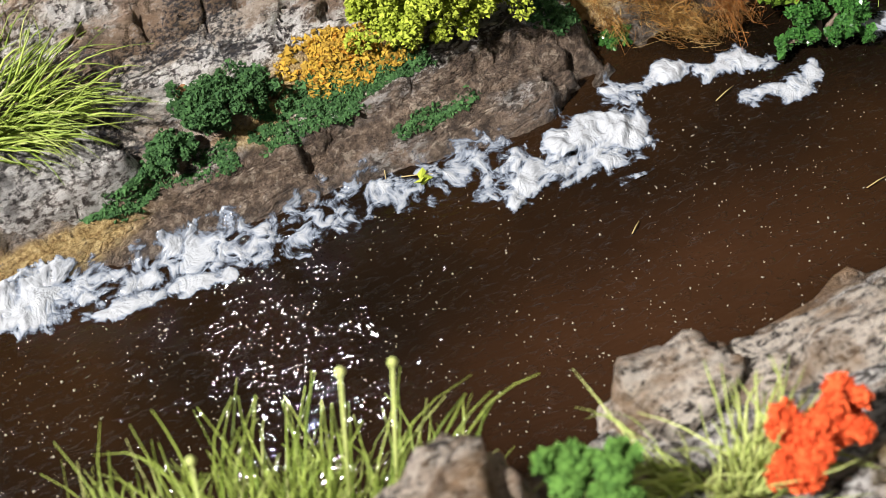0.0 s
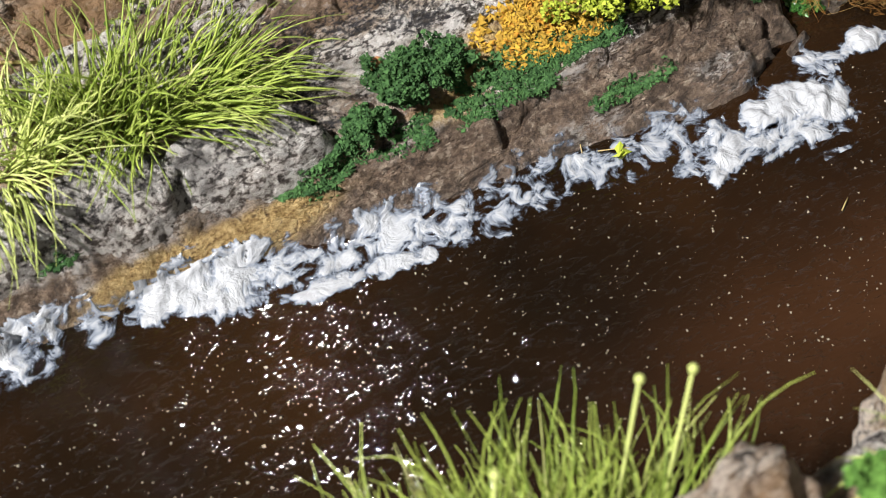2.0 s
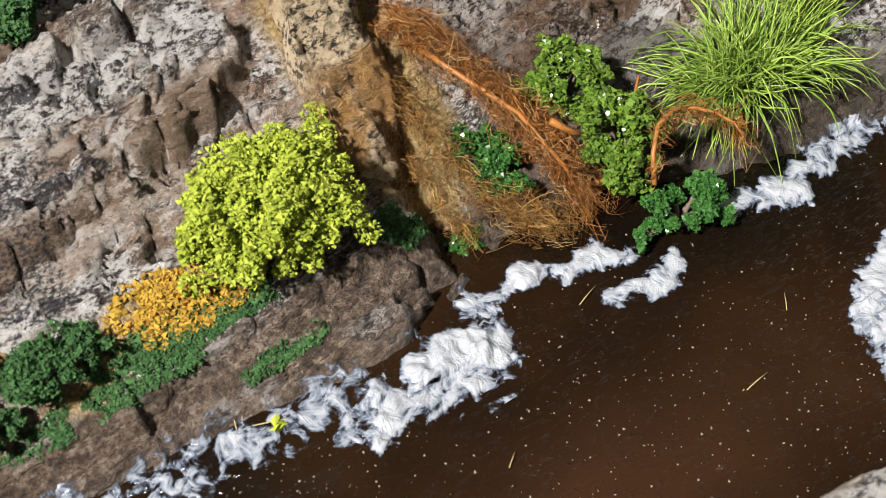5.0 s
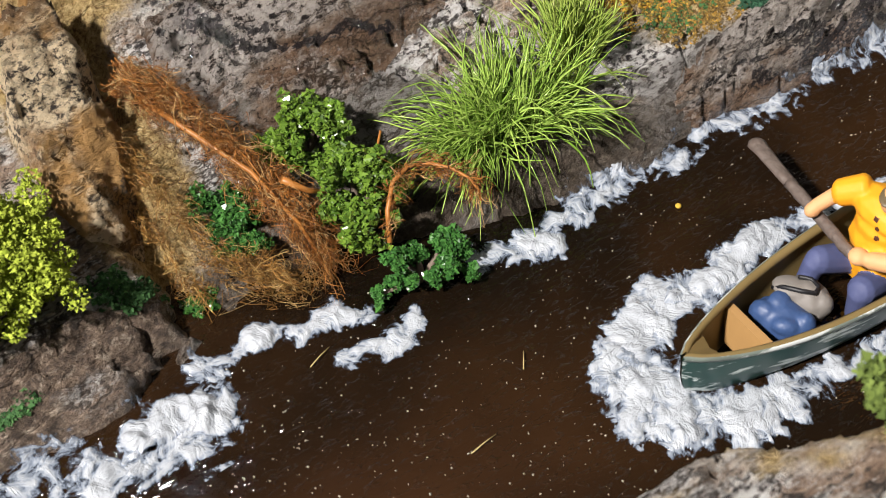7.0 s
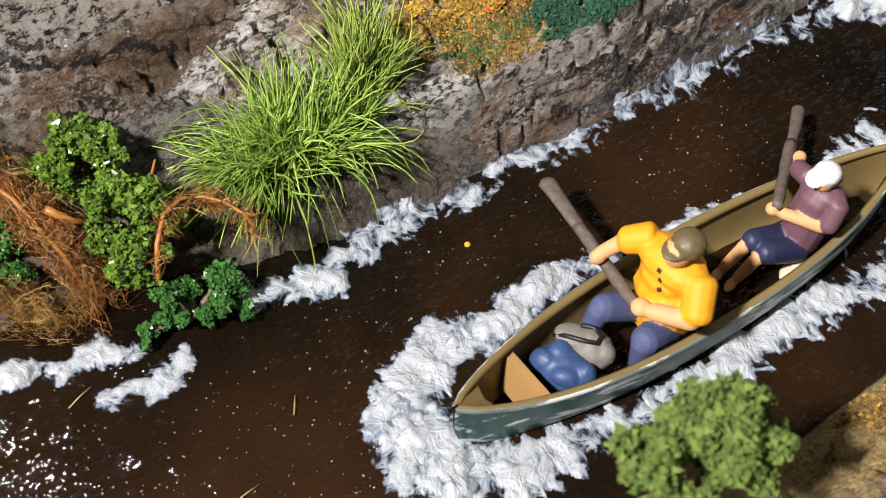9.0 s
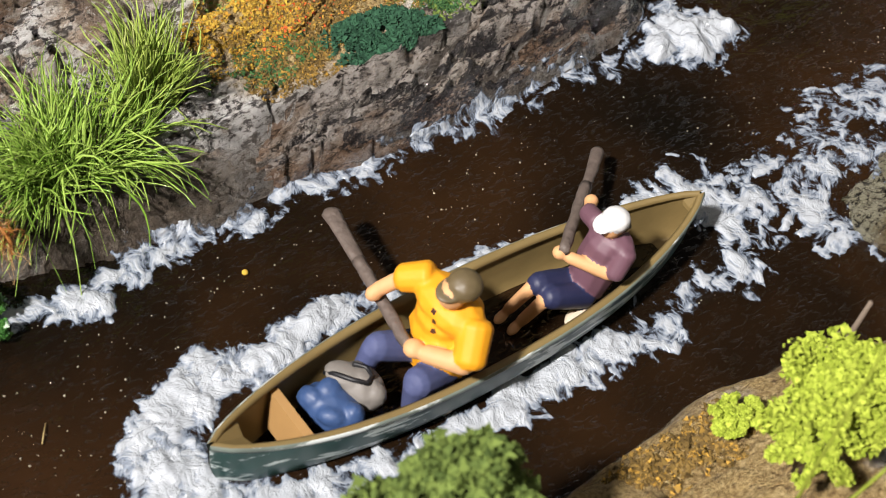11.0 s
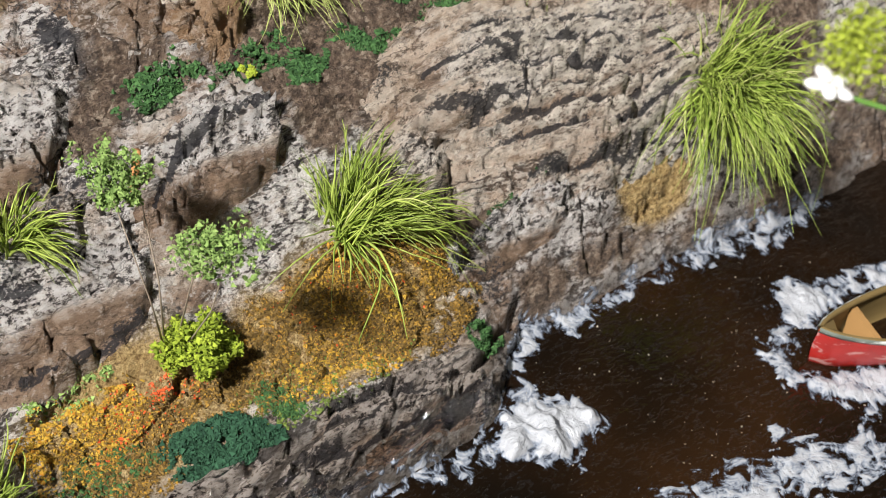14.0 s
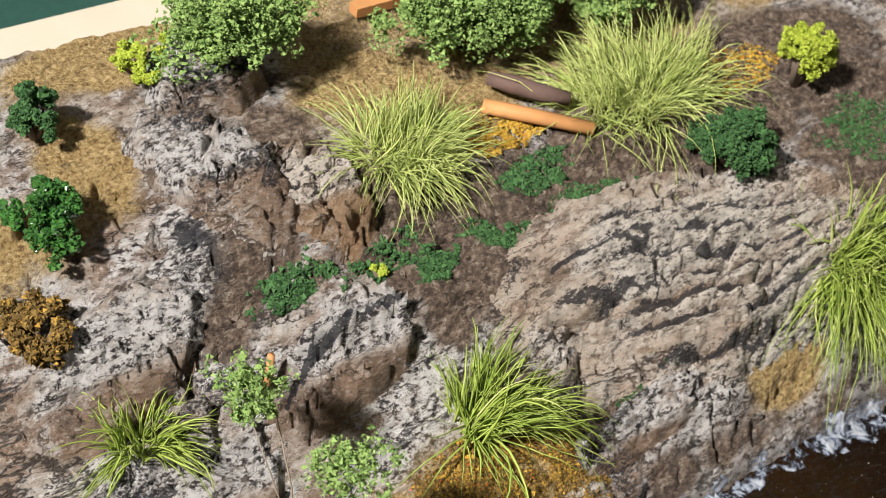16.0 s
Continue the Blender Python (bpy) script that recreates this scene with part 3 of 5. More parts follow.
# ---- the near bank ----
NEAR_X = [-130, -92, -60, -47, -22, 4, 14, 30, 45, 62, 85, 120, 190]
NEAR_SHORE = [-33, -33, -31, -28, -26, -29, -36, -38, -37, -36, -42, -48, -50]
NEAR_TOP = [22, 24, 24, 19, 19, 17, 20, 12, 6, 5, 7, 12, 12]


def near_height(x, y):
    d = np.interp(x, NEAR_X, NEAR_SHORE) - y + 2.0 * (fbm(x * 0.12, y * 0.12, 87, 3) - 0.5)
    top = np.interp(x, NEAR_X, NEAR_TOP)
    z = -4 + (top + 4) * step(-1.5, 5, d) + 0.55 * np.clip(d - 4, 0, 30)
    return z + step(0, 3, d) * (2.4 * (fbm(x * 0.14, y * 0.14, 51, 5) - 0.5) + 0.9 * crag(x, y, 0.2, 58))


def near_zones(x, y, z):
    out = np.zeros((len(x), 4))
    w = fbm(x * 0.2, y * 0.2, 63, 4)
    out[:, 0] = step(0.35, 0.6, w + 0.35 * step(10, 40, x) - 0.15)
    out[:, 1] = 0.5 * step(-3, 6, -z + 4)
    out[:, 2] = step(2.5, 0.5, z)
    out[:, 3] = 1
    return out


tagged(new("ground", sheet("ground", np.arange(-132, 192, 0.7), np.arange(-92, -22, 0.6), near_height, GROUND, near_zones)),
       "painted plaster near bank with ochre soil", "riverbank", kind="structure")

# ---- the water ----
def ripple(x, y):
    return 0.10 * (fbm(x * 0.22, y * 0.35, 71, 3) - 0.5) + 0.05 * (vnoise(x * 0.8, y * 1.1, 73) - 0.5)


river = sheet("water", np.arange(-132, 192, 0.8), np.arange(-60, 26, 0.8), ripple, WATER)
at = np.array([v.co[:2] for v in river.vertices]) / MM
silt = 0.8 * np.exp(-(((at[:, 0] + 30) / 26) ** 2 + ((at[:, 1] + 16) / 11) ** 2)) * (0.5 + fbm(at[:, 0] * 0.06, at[:, 1] * 0.09, 75, 3))
river.attributes.new("silt", "FLOAT", "POINT").data.foreach_set("value", silt.astype(np.float32))
tagged(new("water", river),
       "still glossy dark brown resin water", "river", kind="structure")

# ---- board, table and room ----
def box(lo, hi):
    v = [(x, y, z) for x in (lo[0], hi[0]) for y in (lo[1], hi[1]) for z in (lo[2], hi[2])]
    return v, [[0, 1, 3, 2], [4, 6, 7, 5], [0, 4, 5, 1], [2, 3, 7, 6], [0, 2, 6, 4], [1, 5, 7, 3]]


def slab(name, lo, hi, material, label, category, round_by=0.0):
    bm = bmesh.new()
    v, f = box(lo, hi)
    vs = [bm.verts.new(Vector(p) * MM) for p in v]
    for q in f:
        bm.faces.new([vs[i] for i in q])
    if round_by:
        bmesh.ops.bevel(bm, geom=bm.edges[:], offset=round_by * MM, segments=2, affect="EDGES")
    bmesh.ops.recalc_face_normals(bm, faces=bm.faces)
    me = bpy.data.meshes.new(name)
    bm.to_mesh(me)
    me.materials.append(material)
    return tagged(new(name, me), label, category, kind="structure")


CREAM = plain("cream_board", (0.58, 0.51, 0.40), 0.6, 0.12, 60)
CLOTH = plain("dark_green_cloth", (0.012, 0.06, 0.045), 0.9, 0.3, 900)
WALLPAINT = plain("grey_wall_paint", (0.16, 0.155, 0.15), 0.9, 0.05, 5, bumpy=0)
CARPET = plain("dark_carpet", (0.08, 0.07, 0.07), 0.95, 0.2, 200, bumpy=0)
slab("board", (-134, 97, -30), (194, 106, 23), CREAM, "cream painted edge board of the model", "board", 1.0)
slab("table", (-700, -400, -60), (800, 600, -30.5), CLOTH, "table under the model, covered in dark green cloth", "table", 3)
slab("floor", (-2000, -2000, -1010), (2000, 2000, -1000), CARPET, "dark carpet floor of the room", "floor")
slab("ceiling", (-2000, -2000, 1700), (2000, 2000, 1710), WALLPAINT, "plain pale ceiling", "ceiling")
for nm, lo, hi in (("wall_north", (-2000, 2000, -1000), (2000, 2010, 1700)), ("wall_south", (-2000, -2010, -1000), (2000, -2000, 1700)),
                   ("wall_east", (2000, -2000, -1000), (2010, 2000, 1700)), ("wall_west", (-2010, -2000, -1000), (-2000, 2000, 1700))):
    slab(nm, lo, hi, WALLPAINT, "plain grey painted wall", "wall")


def ground_z(x, y):
    return float(bank_height(np.array([x]), np.array([y]))[0])


def near_z(x, y):
    return float(near_height(np.array([x]), np.array([y]))[0])


# ---- rocks ----
def ico(level=3):
    bm = bmesh.new()
    bmesh.ops.create_icosphere(bm, subdivisions=level, radius=1.0)
    v = np.array([p.co[:] for p in bm.verts])
    f = [[p.index for p in q.verts] for q in bm.faces]
    bm.free()
    return v, f


ICO = {n: ico(n) for n in (1, 2, 4, 5)}


def rock(at, size, turn, material, label, seed, sharp=0.5, lay=0.25, category="rock", tilt=0.0):
    """A weathered block: a rounded box, cracked along its layers."""
    v, f = ICO[5]
    p = 0.55
    v = np.sign(v) * np.abs(v) ** p
    v = v / np.max(np.abs(v))
    s = np.array(size, float)
    w = v * s
    n = ridged(w[:, 0] * 0.05 + seed, w[:, 2] * 0.3 + w[:, 1] * 0.22, seed, 4) - 0.55
    m = fbm(w[:, 0] * 0.13 + w[:, 2] * 0.1 + seed, w[:, 1] * 0.13 - w[:, 2] * 0.1, seed + 3, 5) - 0.5
    h = fbm(w[:, 0] * 0.5 + w[:, 2] * 0.4, w[:, 1] * 0.5 + w[:, 2] * 0.3, seed + 5, 3) - 0.5
    w = w * (1 + sharp * m[:, None]) + v * (lay * min(size) * n + 0.12 * min(size) * h)[:, None]
    a, b = radians(turn), radians(tilt)
    w = np.stack([w[:, 0], w[:, 1] * math.cos(b) - w[:, 2] * math.sin(b), w[:, 1] * math.sin(b) + w[:, 2] * math.cos(b)], 1)
    w = np.stack([w[:, 0] * math.cos(a) - w[:, 1] * math.sin(a), w[:, 0] * math.sin(a) + w[:, 1] * math.cos(a), w[:, 2]], 1)
    return thing("rock", at, label, category, "rocks of the bank", mesh_of("rock", w, f, material))


def outcrop(cx, cy, rx, ry, turn, rise, material, label, seed, relief=1.0, long=1.0):
    """A rock that breaks out of the bank: ragged outline, steep rim and cracked layers on top."""
    xs = np.arange(-rx * 1.25, rx * 1.25, 0.36)
    ys = np.arange(-ry * 1.25, ry * 1.25, 0.3)
    gx, gy = np.meshgrid(xs, ys)
    u, w = gx.ravel(), gy.ravel()
    t = radians(turn)
    x, y = cx + u * math.cos(t) - w * math.sin(t), cy + u * math.sin(t) + w * math.cos(t)
    r = ((np.abs(u) / rx) ** 2.6 + (np.abs(w) / ry) ** 2.6) ** (1 / 2.6) + 0.42 * (fbm(x * 0.2, y * 0.2, seed, 4) - 0.5)
    lip = step(1.0, 0.80, r)
    b = np.maximum(smooth_height(x, y), 0)
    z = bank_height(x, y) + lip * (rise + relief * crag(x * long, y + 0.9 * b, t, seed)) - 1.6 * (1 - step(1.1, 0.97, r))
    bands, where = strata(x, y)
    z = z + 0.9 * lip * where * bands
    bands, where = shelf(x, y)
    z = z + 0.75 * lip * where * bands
    keep = (r < 1.1).reshape(gx.shape)
    nx = len(xs)
    i = np.arange(len(ys) - 1)[:, None] * nx + np.arange(nx - 1)[None]
    i = i[keep[:-1, :-1] & keep[1:, :-1] & keep[:-1, 1:] & keep[1:, 1:]].ravel()
    f = np.stack([i, i + 1, i + nx + 1, i + nx], 1)
    used, f = np.unique(f, return_inverse=True)
    o = np.array([cx, cy, bank_height(np.array([cx]), np.array([cy]))[0]])
    v = np.stack([x, y, z], 1)[used] - o
    me = mesh_of("rock", v, f.reshape(-1, 4), material)
    at = me.attributes.new("wash_and_shade", "FLOAT", "POINT")
    at.data.foreach_set("value", washes_and_shade(x[used], y[used]).astype(np.float32))
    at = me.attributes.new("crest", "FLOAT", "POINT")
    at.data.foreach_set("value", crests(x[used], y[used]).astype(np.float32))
    return thing("rock", o, label, "rock", "rocks of the bank", me)


outcrop(-79, 22.6, 8.5, 3.0, -6, 2.2, CRUST, "black and white crusted ledge rock over the foam", 3, 1.1)
outcrop(-91, 23.8, 7.0, 3.4, -8, 2.4, CRUST, "bulging black and white crusted ledge rock", 5, 1.1)
outcrop(-105, 24.6, 9, 3.2, 3, 2.2, CRUST, "pale crusted ledge rock beside the grass", 7, 1.1)
outcrop(-62, 35.5, 26, 5.5, 6, 1.8, STONE, "long weathered pinkish grey rock ledge", 11)
outcrop(-43, 41, 15, 8, 6, 2.4, STONE, "layered pale rock outcrop above the lime bush", 13, 1.3)
outcrop(-92, 46, 22, 8, 5, 2.0, STONE_WARM, "brown and grey weathered rock ledge", 15)
outcrop(48, 33, 13, 7, 8, 1.6, STONE, "cracked grey slab rock behind golden moss", 17)
outcrop(70, 37.5, 10, 4.6, 10, 2.2, STONE, "grey rock with a black crack", 19, 1.3)
outcrop(79, 8.4, 15, 4.2, 3, 0.5, STONE_WET, "dark layered wet rock shelf at the waterline", 23, 1.3, 0.4)
outcrop(53, 7.6, 14, 3.6, -2, 0.5, STONE_WET, "dark lumpy wet rock at the waterline", 24, 1.3, 0.5)
outcrop(116, 32, 27, 10.5, -8, 1.8, STONE_STRIPED, "large pale rock face with dark stripes", 29, 0.45)
outcrop(67, 62, 6.5, 11, 20, 2.6, STONE, "steep grey and blue-black rock shoulder", 31, 1.5)
outcrop(76, 55, 6, 9, 28, 1.6, STONE_WARM, "brown slanted rock slab", 33, 1.4)
outcrop(74, 77, 8, 7, 10, 2.4, STONE, "grey ridge rock at the back edge", 37, 1.4)
outcrop(9, 36.5, 18, 9, 6, 1.8, STONE_WET, "wet glistening dark rock face behind the cove", 41, 1.7)
outcrop(47, 47, 11, 6, 12, 2.0, STONE, "grey slab rock above the river", 43, 1.2)
outcrop(-20, 36, 5, 12, -10, 3.0, SANDROCK, "ochre crumbling cliff beside the roots", 45, 1.8)
outcrop(104, 21.5, 11, 2.4, 4, 1.0, STONE, "grey rock shelf below the striped face", 46, 1.1)
rock((100.5, -29.8, -0.6), (6.2, 4.6, 1.7), 10, STONE_MOSSY, "dark wet mossy boulder in the rapids", 47, 1.9, 2.8)
rock((-75.5, -42, 16), (12.5, 7, 20), 10, STONE_WARM, "tall tan and grey boulder on the near bank", 53, 0.7, 0.45)
rock((-46, -33.5, 8), (5.5, 4, 14.5), 20, STONE_WARM, "pale pointed rock on the near bank", 59, 0.8, 0.6)
rock((-30, -37.5, 12), (15, 8, 10.5), 4, STONE_WARM, "brown boulder on the near bank", 61, 0.8, 0.5)


# ---- canoes ----
def worn(name, colour, scuff):
    """Gloss hull paint with long pale scuffs."""
    m, nodes, links, b = mat(name, 0.35)
    n = ramp(nodes, links, tex(nodes, links, 420, 5, (0.25, 1.0, 1.6), 0.6, 0.65), [(0.53, (0, 0, 0)), (0.58, (1, 1, 1))])
    c = mixed(nodes, links, tex(nodes, links, 300, 4), tuple(v * 0.6 for v in colour), tuple(v * 1.5 for v in colour))
    links.new(mixed(nodes, links, n, c, scuff), b.inputs["Base Color"])
    return m


HULL_GREEN = worn("dark_green_hull_paint", (0.006, 0.045, 0.036), (0.55, 0.62, 0.60))
HULL_RED = worn("red_hull_paint", (0.42, 0.025, 0.02), (0.6, 0.3, 0.28))
OLIVE_IN = plain("olive_brown_paint", (0.19, 0.135, 0.052), 0.5, 0.2, 250)
TAN_IN = plain("tan_paint", (0.33, 0.19, 0.07), 0.55, 0.15, 250)
WHITE_WORN = worn("worn_white_rim_paint", (0.16, 0.19, 0.165), (0.62, 0.66, 0.64))


def canoe(at, turn, length, beam, outside, rim_mat, label):
    ob = thing("canoe", at, label, "canoe", "canoes on the river")
    ob.rotation_euler = (0, 0, radians(turn))
    n, m = 41, 13

    def shell(grow, lift):
        rows = []
        for i in range(n):
            u = -1 + 2 * i / (n - 1)
            half = (beam / 2 + grow) * (1 - abs(u) ** 2.3) ** 0.8 + 0.12
            top = 4.7 + 2.1 * abs(u) ** 3
            keel = -1.2 + lift + 1.1 * abs(u) ** 6
            x = u * (length / 2 + grow)
            for j in range(m):
                a = -1 + 2 * j / (m - 1)
                y = half * np.sign(a) * abs(a) ** 0.42
                z = keel + (top - keel) * abs(a) ** 3.0
                end = 1.6 * (1 - (z - keel) / (top - keel)) ** 2 * step(0.85, 1.0, abs(u)) * np.sign(u)
                y *= 1 + (0.12 * math.sin(math.pi * min(1.0, (z - keel) / (top - keel))) if grow == 0 else 0)
                rows.append((x - end, y, z))
        q = [[i * m + j, i * m + j + 1, (i + 1) * m + j + 1, (i + 1) * m + j] for i in range(n - 1) for j in range(m - 1)]
        return rows, q
    v, f = shell(0.0, 0.0)
    part("hull", mesh_of("hull", v, f, outside), ob)
    v2, f2 = shell(-0.55, 0.6)
    part("lining", mesh_of("lining", v2, [q[::-1] for q in f2], OLIVE_IN), ob, "olive brown inside of the hull")
    for side in (0, m - 1):
        vs, fs = [], []
        for i in range(n):
            o, inn = np.array(v[i * m + side]), np.array(v2[i * m + side])
            vs += [o + (0, 0, -0.55), o + (0, np.sign(o[1] + 1e-9) * 0.22, 0.05), o + (0, 0, 0.32), inn + (0, 0, 0.36), inn + (0, -np.sign(o[1]) * 0.35, 0.0), inn + (0, 0, -0.5)]
        for i in range(n - 1):
            for j in range(6):
                a, b = i * 6 + j, i * 6 + (j + 1) % 6
                fs.append([a, b, b + 6, a + 6])
        idx = [1 if j in (0, 1) else 0 for i in range(n - 1) for j in range(6)]
        part("gunwale", mesh_of("gunwale", vs, fs, [OLIVE_IN, rim_mat], True, idx), ob, "olive rim with a worn white edge")
    for sgn in (-1, 1):
        x0, x1 = sgn * (length / 2 - 0.8), sgn * (length / 2 - (4.0 if sgn < 0 else 1.8))
        w1 = (beam / 2 - 0.6) * (1 - (abs(x1) / (length / 2)) ** 2.3) ** 0.8
        vs = [(x0, 0, 6.9), (x1, -w1, 5.9), (x1, w1, 5.9), (x1 + sgn * 0.3, 0, 5.4), (x0, 0, 6.3), (x1, -w1, 5.3), (x1, w1, 5.3), (x1 + sgn * 0.3, 0, 4.9)]
        part("deck", mesh_of("deck", vs, [[0, 1, 3], [0, 3, 2], [4, 7, 5], [4, 6, 7], [1, 5, 7, 3], [3, 7, 6, 2], [0, 4, 5, 1], [0, 2, 6, 4]], OLIVE_IN, False), ob)
    for x in (-length / 2 + 9.0,):
        w = (beam / 2 - 0.5) * (1 - (abs(x) / (length / 2)) ** 2.3) ** 0.8
        vs, fs = box((x - 0.45, -w, 1.0), (x + 0.45, w, 4.9))
        vs = [(p[0] + (0.6 if p[2] < 2 else 0) * np.sign(x), p[1] * (0.55 if p[2] < 2 else 1.0), p[2]) for p in vs]
        part("bulkhead", mesh_of("bulkhead", vs, fs, TAN_IN, False), ob, "tan painted cross panel")
    for k in range(8):
        x = -6 + k * 2.0
        vs, fs = box((x, -beam / 2 + 2.6, -0.75), (x + 1.5, beam / 2 - 2.6, -0.15))
        part("floor_slat", mesh_of("floor_slat", vs, fs, OLIVE_IN, False), ob)
    return ob


canoe((43.7, -20.1, 0.0), -1.7, 60.4, 11.4, HULL_GREEN, WHITE_WORN, "dark green canoe with olive inside on white foam")
canoe((162.6, -14.2, 0.0), -13.0, 60.4, 11.4, HULL_RED, WHITE_WORN, "red canoe with white rim on white foam")


# ---- figurines, paddles, luggage ----
from mathutils.bvhtree import BVHTree

def tube(path, radii, sides=10, flat=1.0, cap=True):
    """A round bar along a path; radii per point."""
    path = np.asarray(path, float)
    vs, fs = [], []
    for i, p in enumerate(path):
        t = path[min(i + 1, len(path) - 1)] - path[max(i - 1, 0)]
        t = t / (np.linalg.norm(t) + 1e-9)
        a = np.cross(t, (0.1, 0.2, 1.0) if abs(t[2]) < 0.9 else (1.0, 0.1, 0))
        a /= np.linalg.norm(a)
        b = np.cross(t, a)
        for k in range(sides):
            w = 2 * math.pi * k / sides
            vs.append(p + radii[i] * (math.cos(w) * a + flat * math.sin(w) * b))
    for i in range(len(path) - 1):
        for k in range(sides):
            q = (k + 1) % sides
            fs.append([i * sides + k, i * sides + q, (i + 1) * sides + q, (i + 1) * sides + k])
    if cap:
        fs += [list(range(sides))[::-1], [(len(path) - 1) * sides + k for k in range(sides)]]
    return vs, fs


def limb(p, q, r0, r1, bulge=0.0):
    p, q = np.array(p, float), np.array(q, float)
    ts = [0, 0.04, 0.15, 0.35, 0.6, 0.85, 0.96, 1.0]
    cap = [0.35, 0.75, 1, 1, 1, 1, 0.75, 0.35]
    d = (q - p) / np.linalg.norm(q - p)
    path = [p - d * r0 * 0.6 + (q + d * r1 * 0.6 - p + d * r0 * 0.6) * t for t in ts]
    return tube(path, [c * (r0 + (r1 - r0) * t + bulge * math.sin(math.pi * t)) for t, c in zip(ts, cap)], 12)


def ball(c, s, turn=0.0):
    v, f = ICO[2]
    w = v * np.array(s)
    a = radians(turn)
    w = np.stack([w[:, 0] * math.cos(a) - w[:, 1] * math.sin(a), w[:, 0] * math.sin(a) + w[:, 1] * math.cos(a), w[:, 2]], 1)
    return (w + np.array(c)).tolist(), f


def moulded(pieces, mats, origin, cell=0.17, smooth=4, spots=()):
    """One moulded figure: the pieces melted together, each area keeping the paint of the piece under it."""
    v, f, idx = joined(pieces)
    raw = mesh_of("mould", np.array(v) - origin, f, mats, True, idx)
    ob = bpy.data.objects.new("mould", raw)
    scene.collection.objects.link(ob)
    r = ob.modifiers.new("melt", "REMESH")
    r.mode, r.voxel_size, r.use_smooth_shade = "VOXEL", cell * MM, True
    k = ob.modifiers.new("soften", "SMOOTH")
    k.factor, k.iterations = 0.5, smooth
    me = bpy.data.meshes.new_from_object(ob.evaluated_get(bpy.context.evaluated_depsgraph_get()))
    tree = BVHTree.FromPolygons([p.co for p in raw.vertices], [tuple(p.vertices) for p in raw.polygons])
    paint = [raw.polygons[tree.find_nearest(p.center)[2]].material_index for p in me.polygons]
    for sp in spots:
        c = Vector(np.array(sp) - origin) * MM
        q = min((p.center for p in me.polygons), key=lambda v: (v - c).length)
        for p in me.polygons:
            if (p.center - q).length < 0.3 * MM:
                paint[p.index] = 4
    me.materials.clear()
    for m in mats:
        me.materials.append(m)
    me.polygons.foreach_set("material_index", paint)
    bpy.data.objects.remove(ob)
    return me


def joined(pieces):
    vs, fs, idx = [], [], []
    for (v, f), m in pieces:
        o = len(vs)
        vs += [tuple(p) for p in v]
        fs += [[i + o for i in q] for q in f]
        idx += [m] * len(f)
    return vs, fs, idx


SKIN = plain("painted_skin_tone", (0.62, 0.33, 0.15), 0.68, 0.12)
YELLOW = plain("yellow_shirt_paint", (0.72, 0.31, 0.008), 0.62, 0.1)
PLUM = plain("plum_shirt_paint", (0.13, 0.062, 0.085), 0.55, 0.2)
DENIM = plain("blue_trouser_paint", (0.062, 0.075, 0.17), 0.7, 0.2)
NAVY = plain("navy_short_paint", (0.018, 0.022, 0.065), 0.55, 0.15)
CAPOLIVE = plain("olive_cap_paint", (0.115, 0.085, 0.042), 0.5, 0.2)
CAPWHITE = plain("white_cap_paint", (0.66, 0.66, 0.66), 0.5, 0.04)
BUTTON = plain("dark_button_paint", (0.06, 0.02, 0.01), 0.5, 0.1)
BONE = plain("pale_shoe_paint", (0.52, 0.45, 0.34), 0.6, 0.1)
PADDLE = plain("grey_brown_paddle_paint", (0.115, 0.088, 0.074), 0.6, 0.45, 900, bumpy=0.7)
BLUE = plain("blue_bag_paint", (0.032, 0.066, 0.165), 0.5, 0.2)
GREYBAG = plain("grey_bag_paint", (0.17, 0.155, 0.14), 0.6, 0.2)
BLACK = plain("black_strap_paint", (0.01, 0.01, 0.012), 0.5, 0.1)

paddler = [
    (limb((39.3, -20.7, 2.8), (38.5, -20.8, 11.0), 2.9, 3.1, 0.3), 1), (ball((38.2, -20.8, 11.9), (2.6, 4.5, 2.0)), 1), (ball((37.6, -21.0, 8.6), (2.6, 3.4, 2.6)), 1),
    (limb((38.0, -17.4, 12.4), (36.8, -15.9, 11.4), 1.65, 1.35), 1), (limb((38.4, -24.2, 12.0), (37.0, -25.7, 10.0), 1.75, 1.55), 1),
    (limb((36.7, -15.7, 11.2), (35.0, -14.6, 9.3), 0.85, 0.72), 0), (ball((34.8, -14.6, 9.0), (1.0, 0.8, 0.9)), 0),
    (limb((36.6, -25.8, 9.6), (34.4, -22.4, 9.0), 1.05, 0.85), 0), (ball((34.0, -21.5, 9.0), (1.05, 1.05, 0.85)), 0),
    (limb((38.0, -21.2, 13.0), (37.7, -21.4, 14.4), 1.05, 0.95), 0), (ball((37.3, -21.5, 15.0), (1.55, 1.35, 1.7)), 0),
    (ball((38.1, -21.8, 16.0), (1.8, 1.75, 1.4), 10), 2), (ball((37.0, -21.4, 15.6), (1.9, 1.4, 0.34), 10), 2),
    (limb((38.4, -18.9, 3.2), (33.2, -17.6, 5.2), 1.6, 1.4, 0.1), 3), (limb((33.2, -17.6, 5.0), (32.4, -17.4, 0.8), 1.25, 1.0), 3),
    (limb((38.4, -22.2, 3.0), (34.2, -22.8, 4.8), 1.65, 1.45, 0.1), 3), (limb((34.2, -22.8, 4.6), (34.4, -22.9, 0.8), 1.25, 1.0), 3),
    (ball((31.7, -17.4, 0.6), (1.4, 0.8, 0.7)), 5), (ball((37.4, -24.4, 0.7), (1.5, 0.9, 0.9)), 5),
    ]
o = (38.5, -20.3, -0.1)
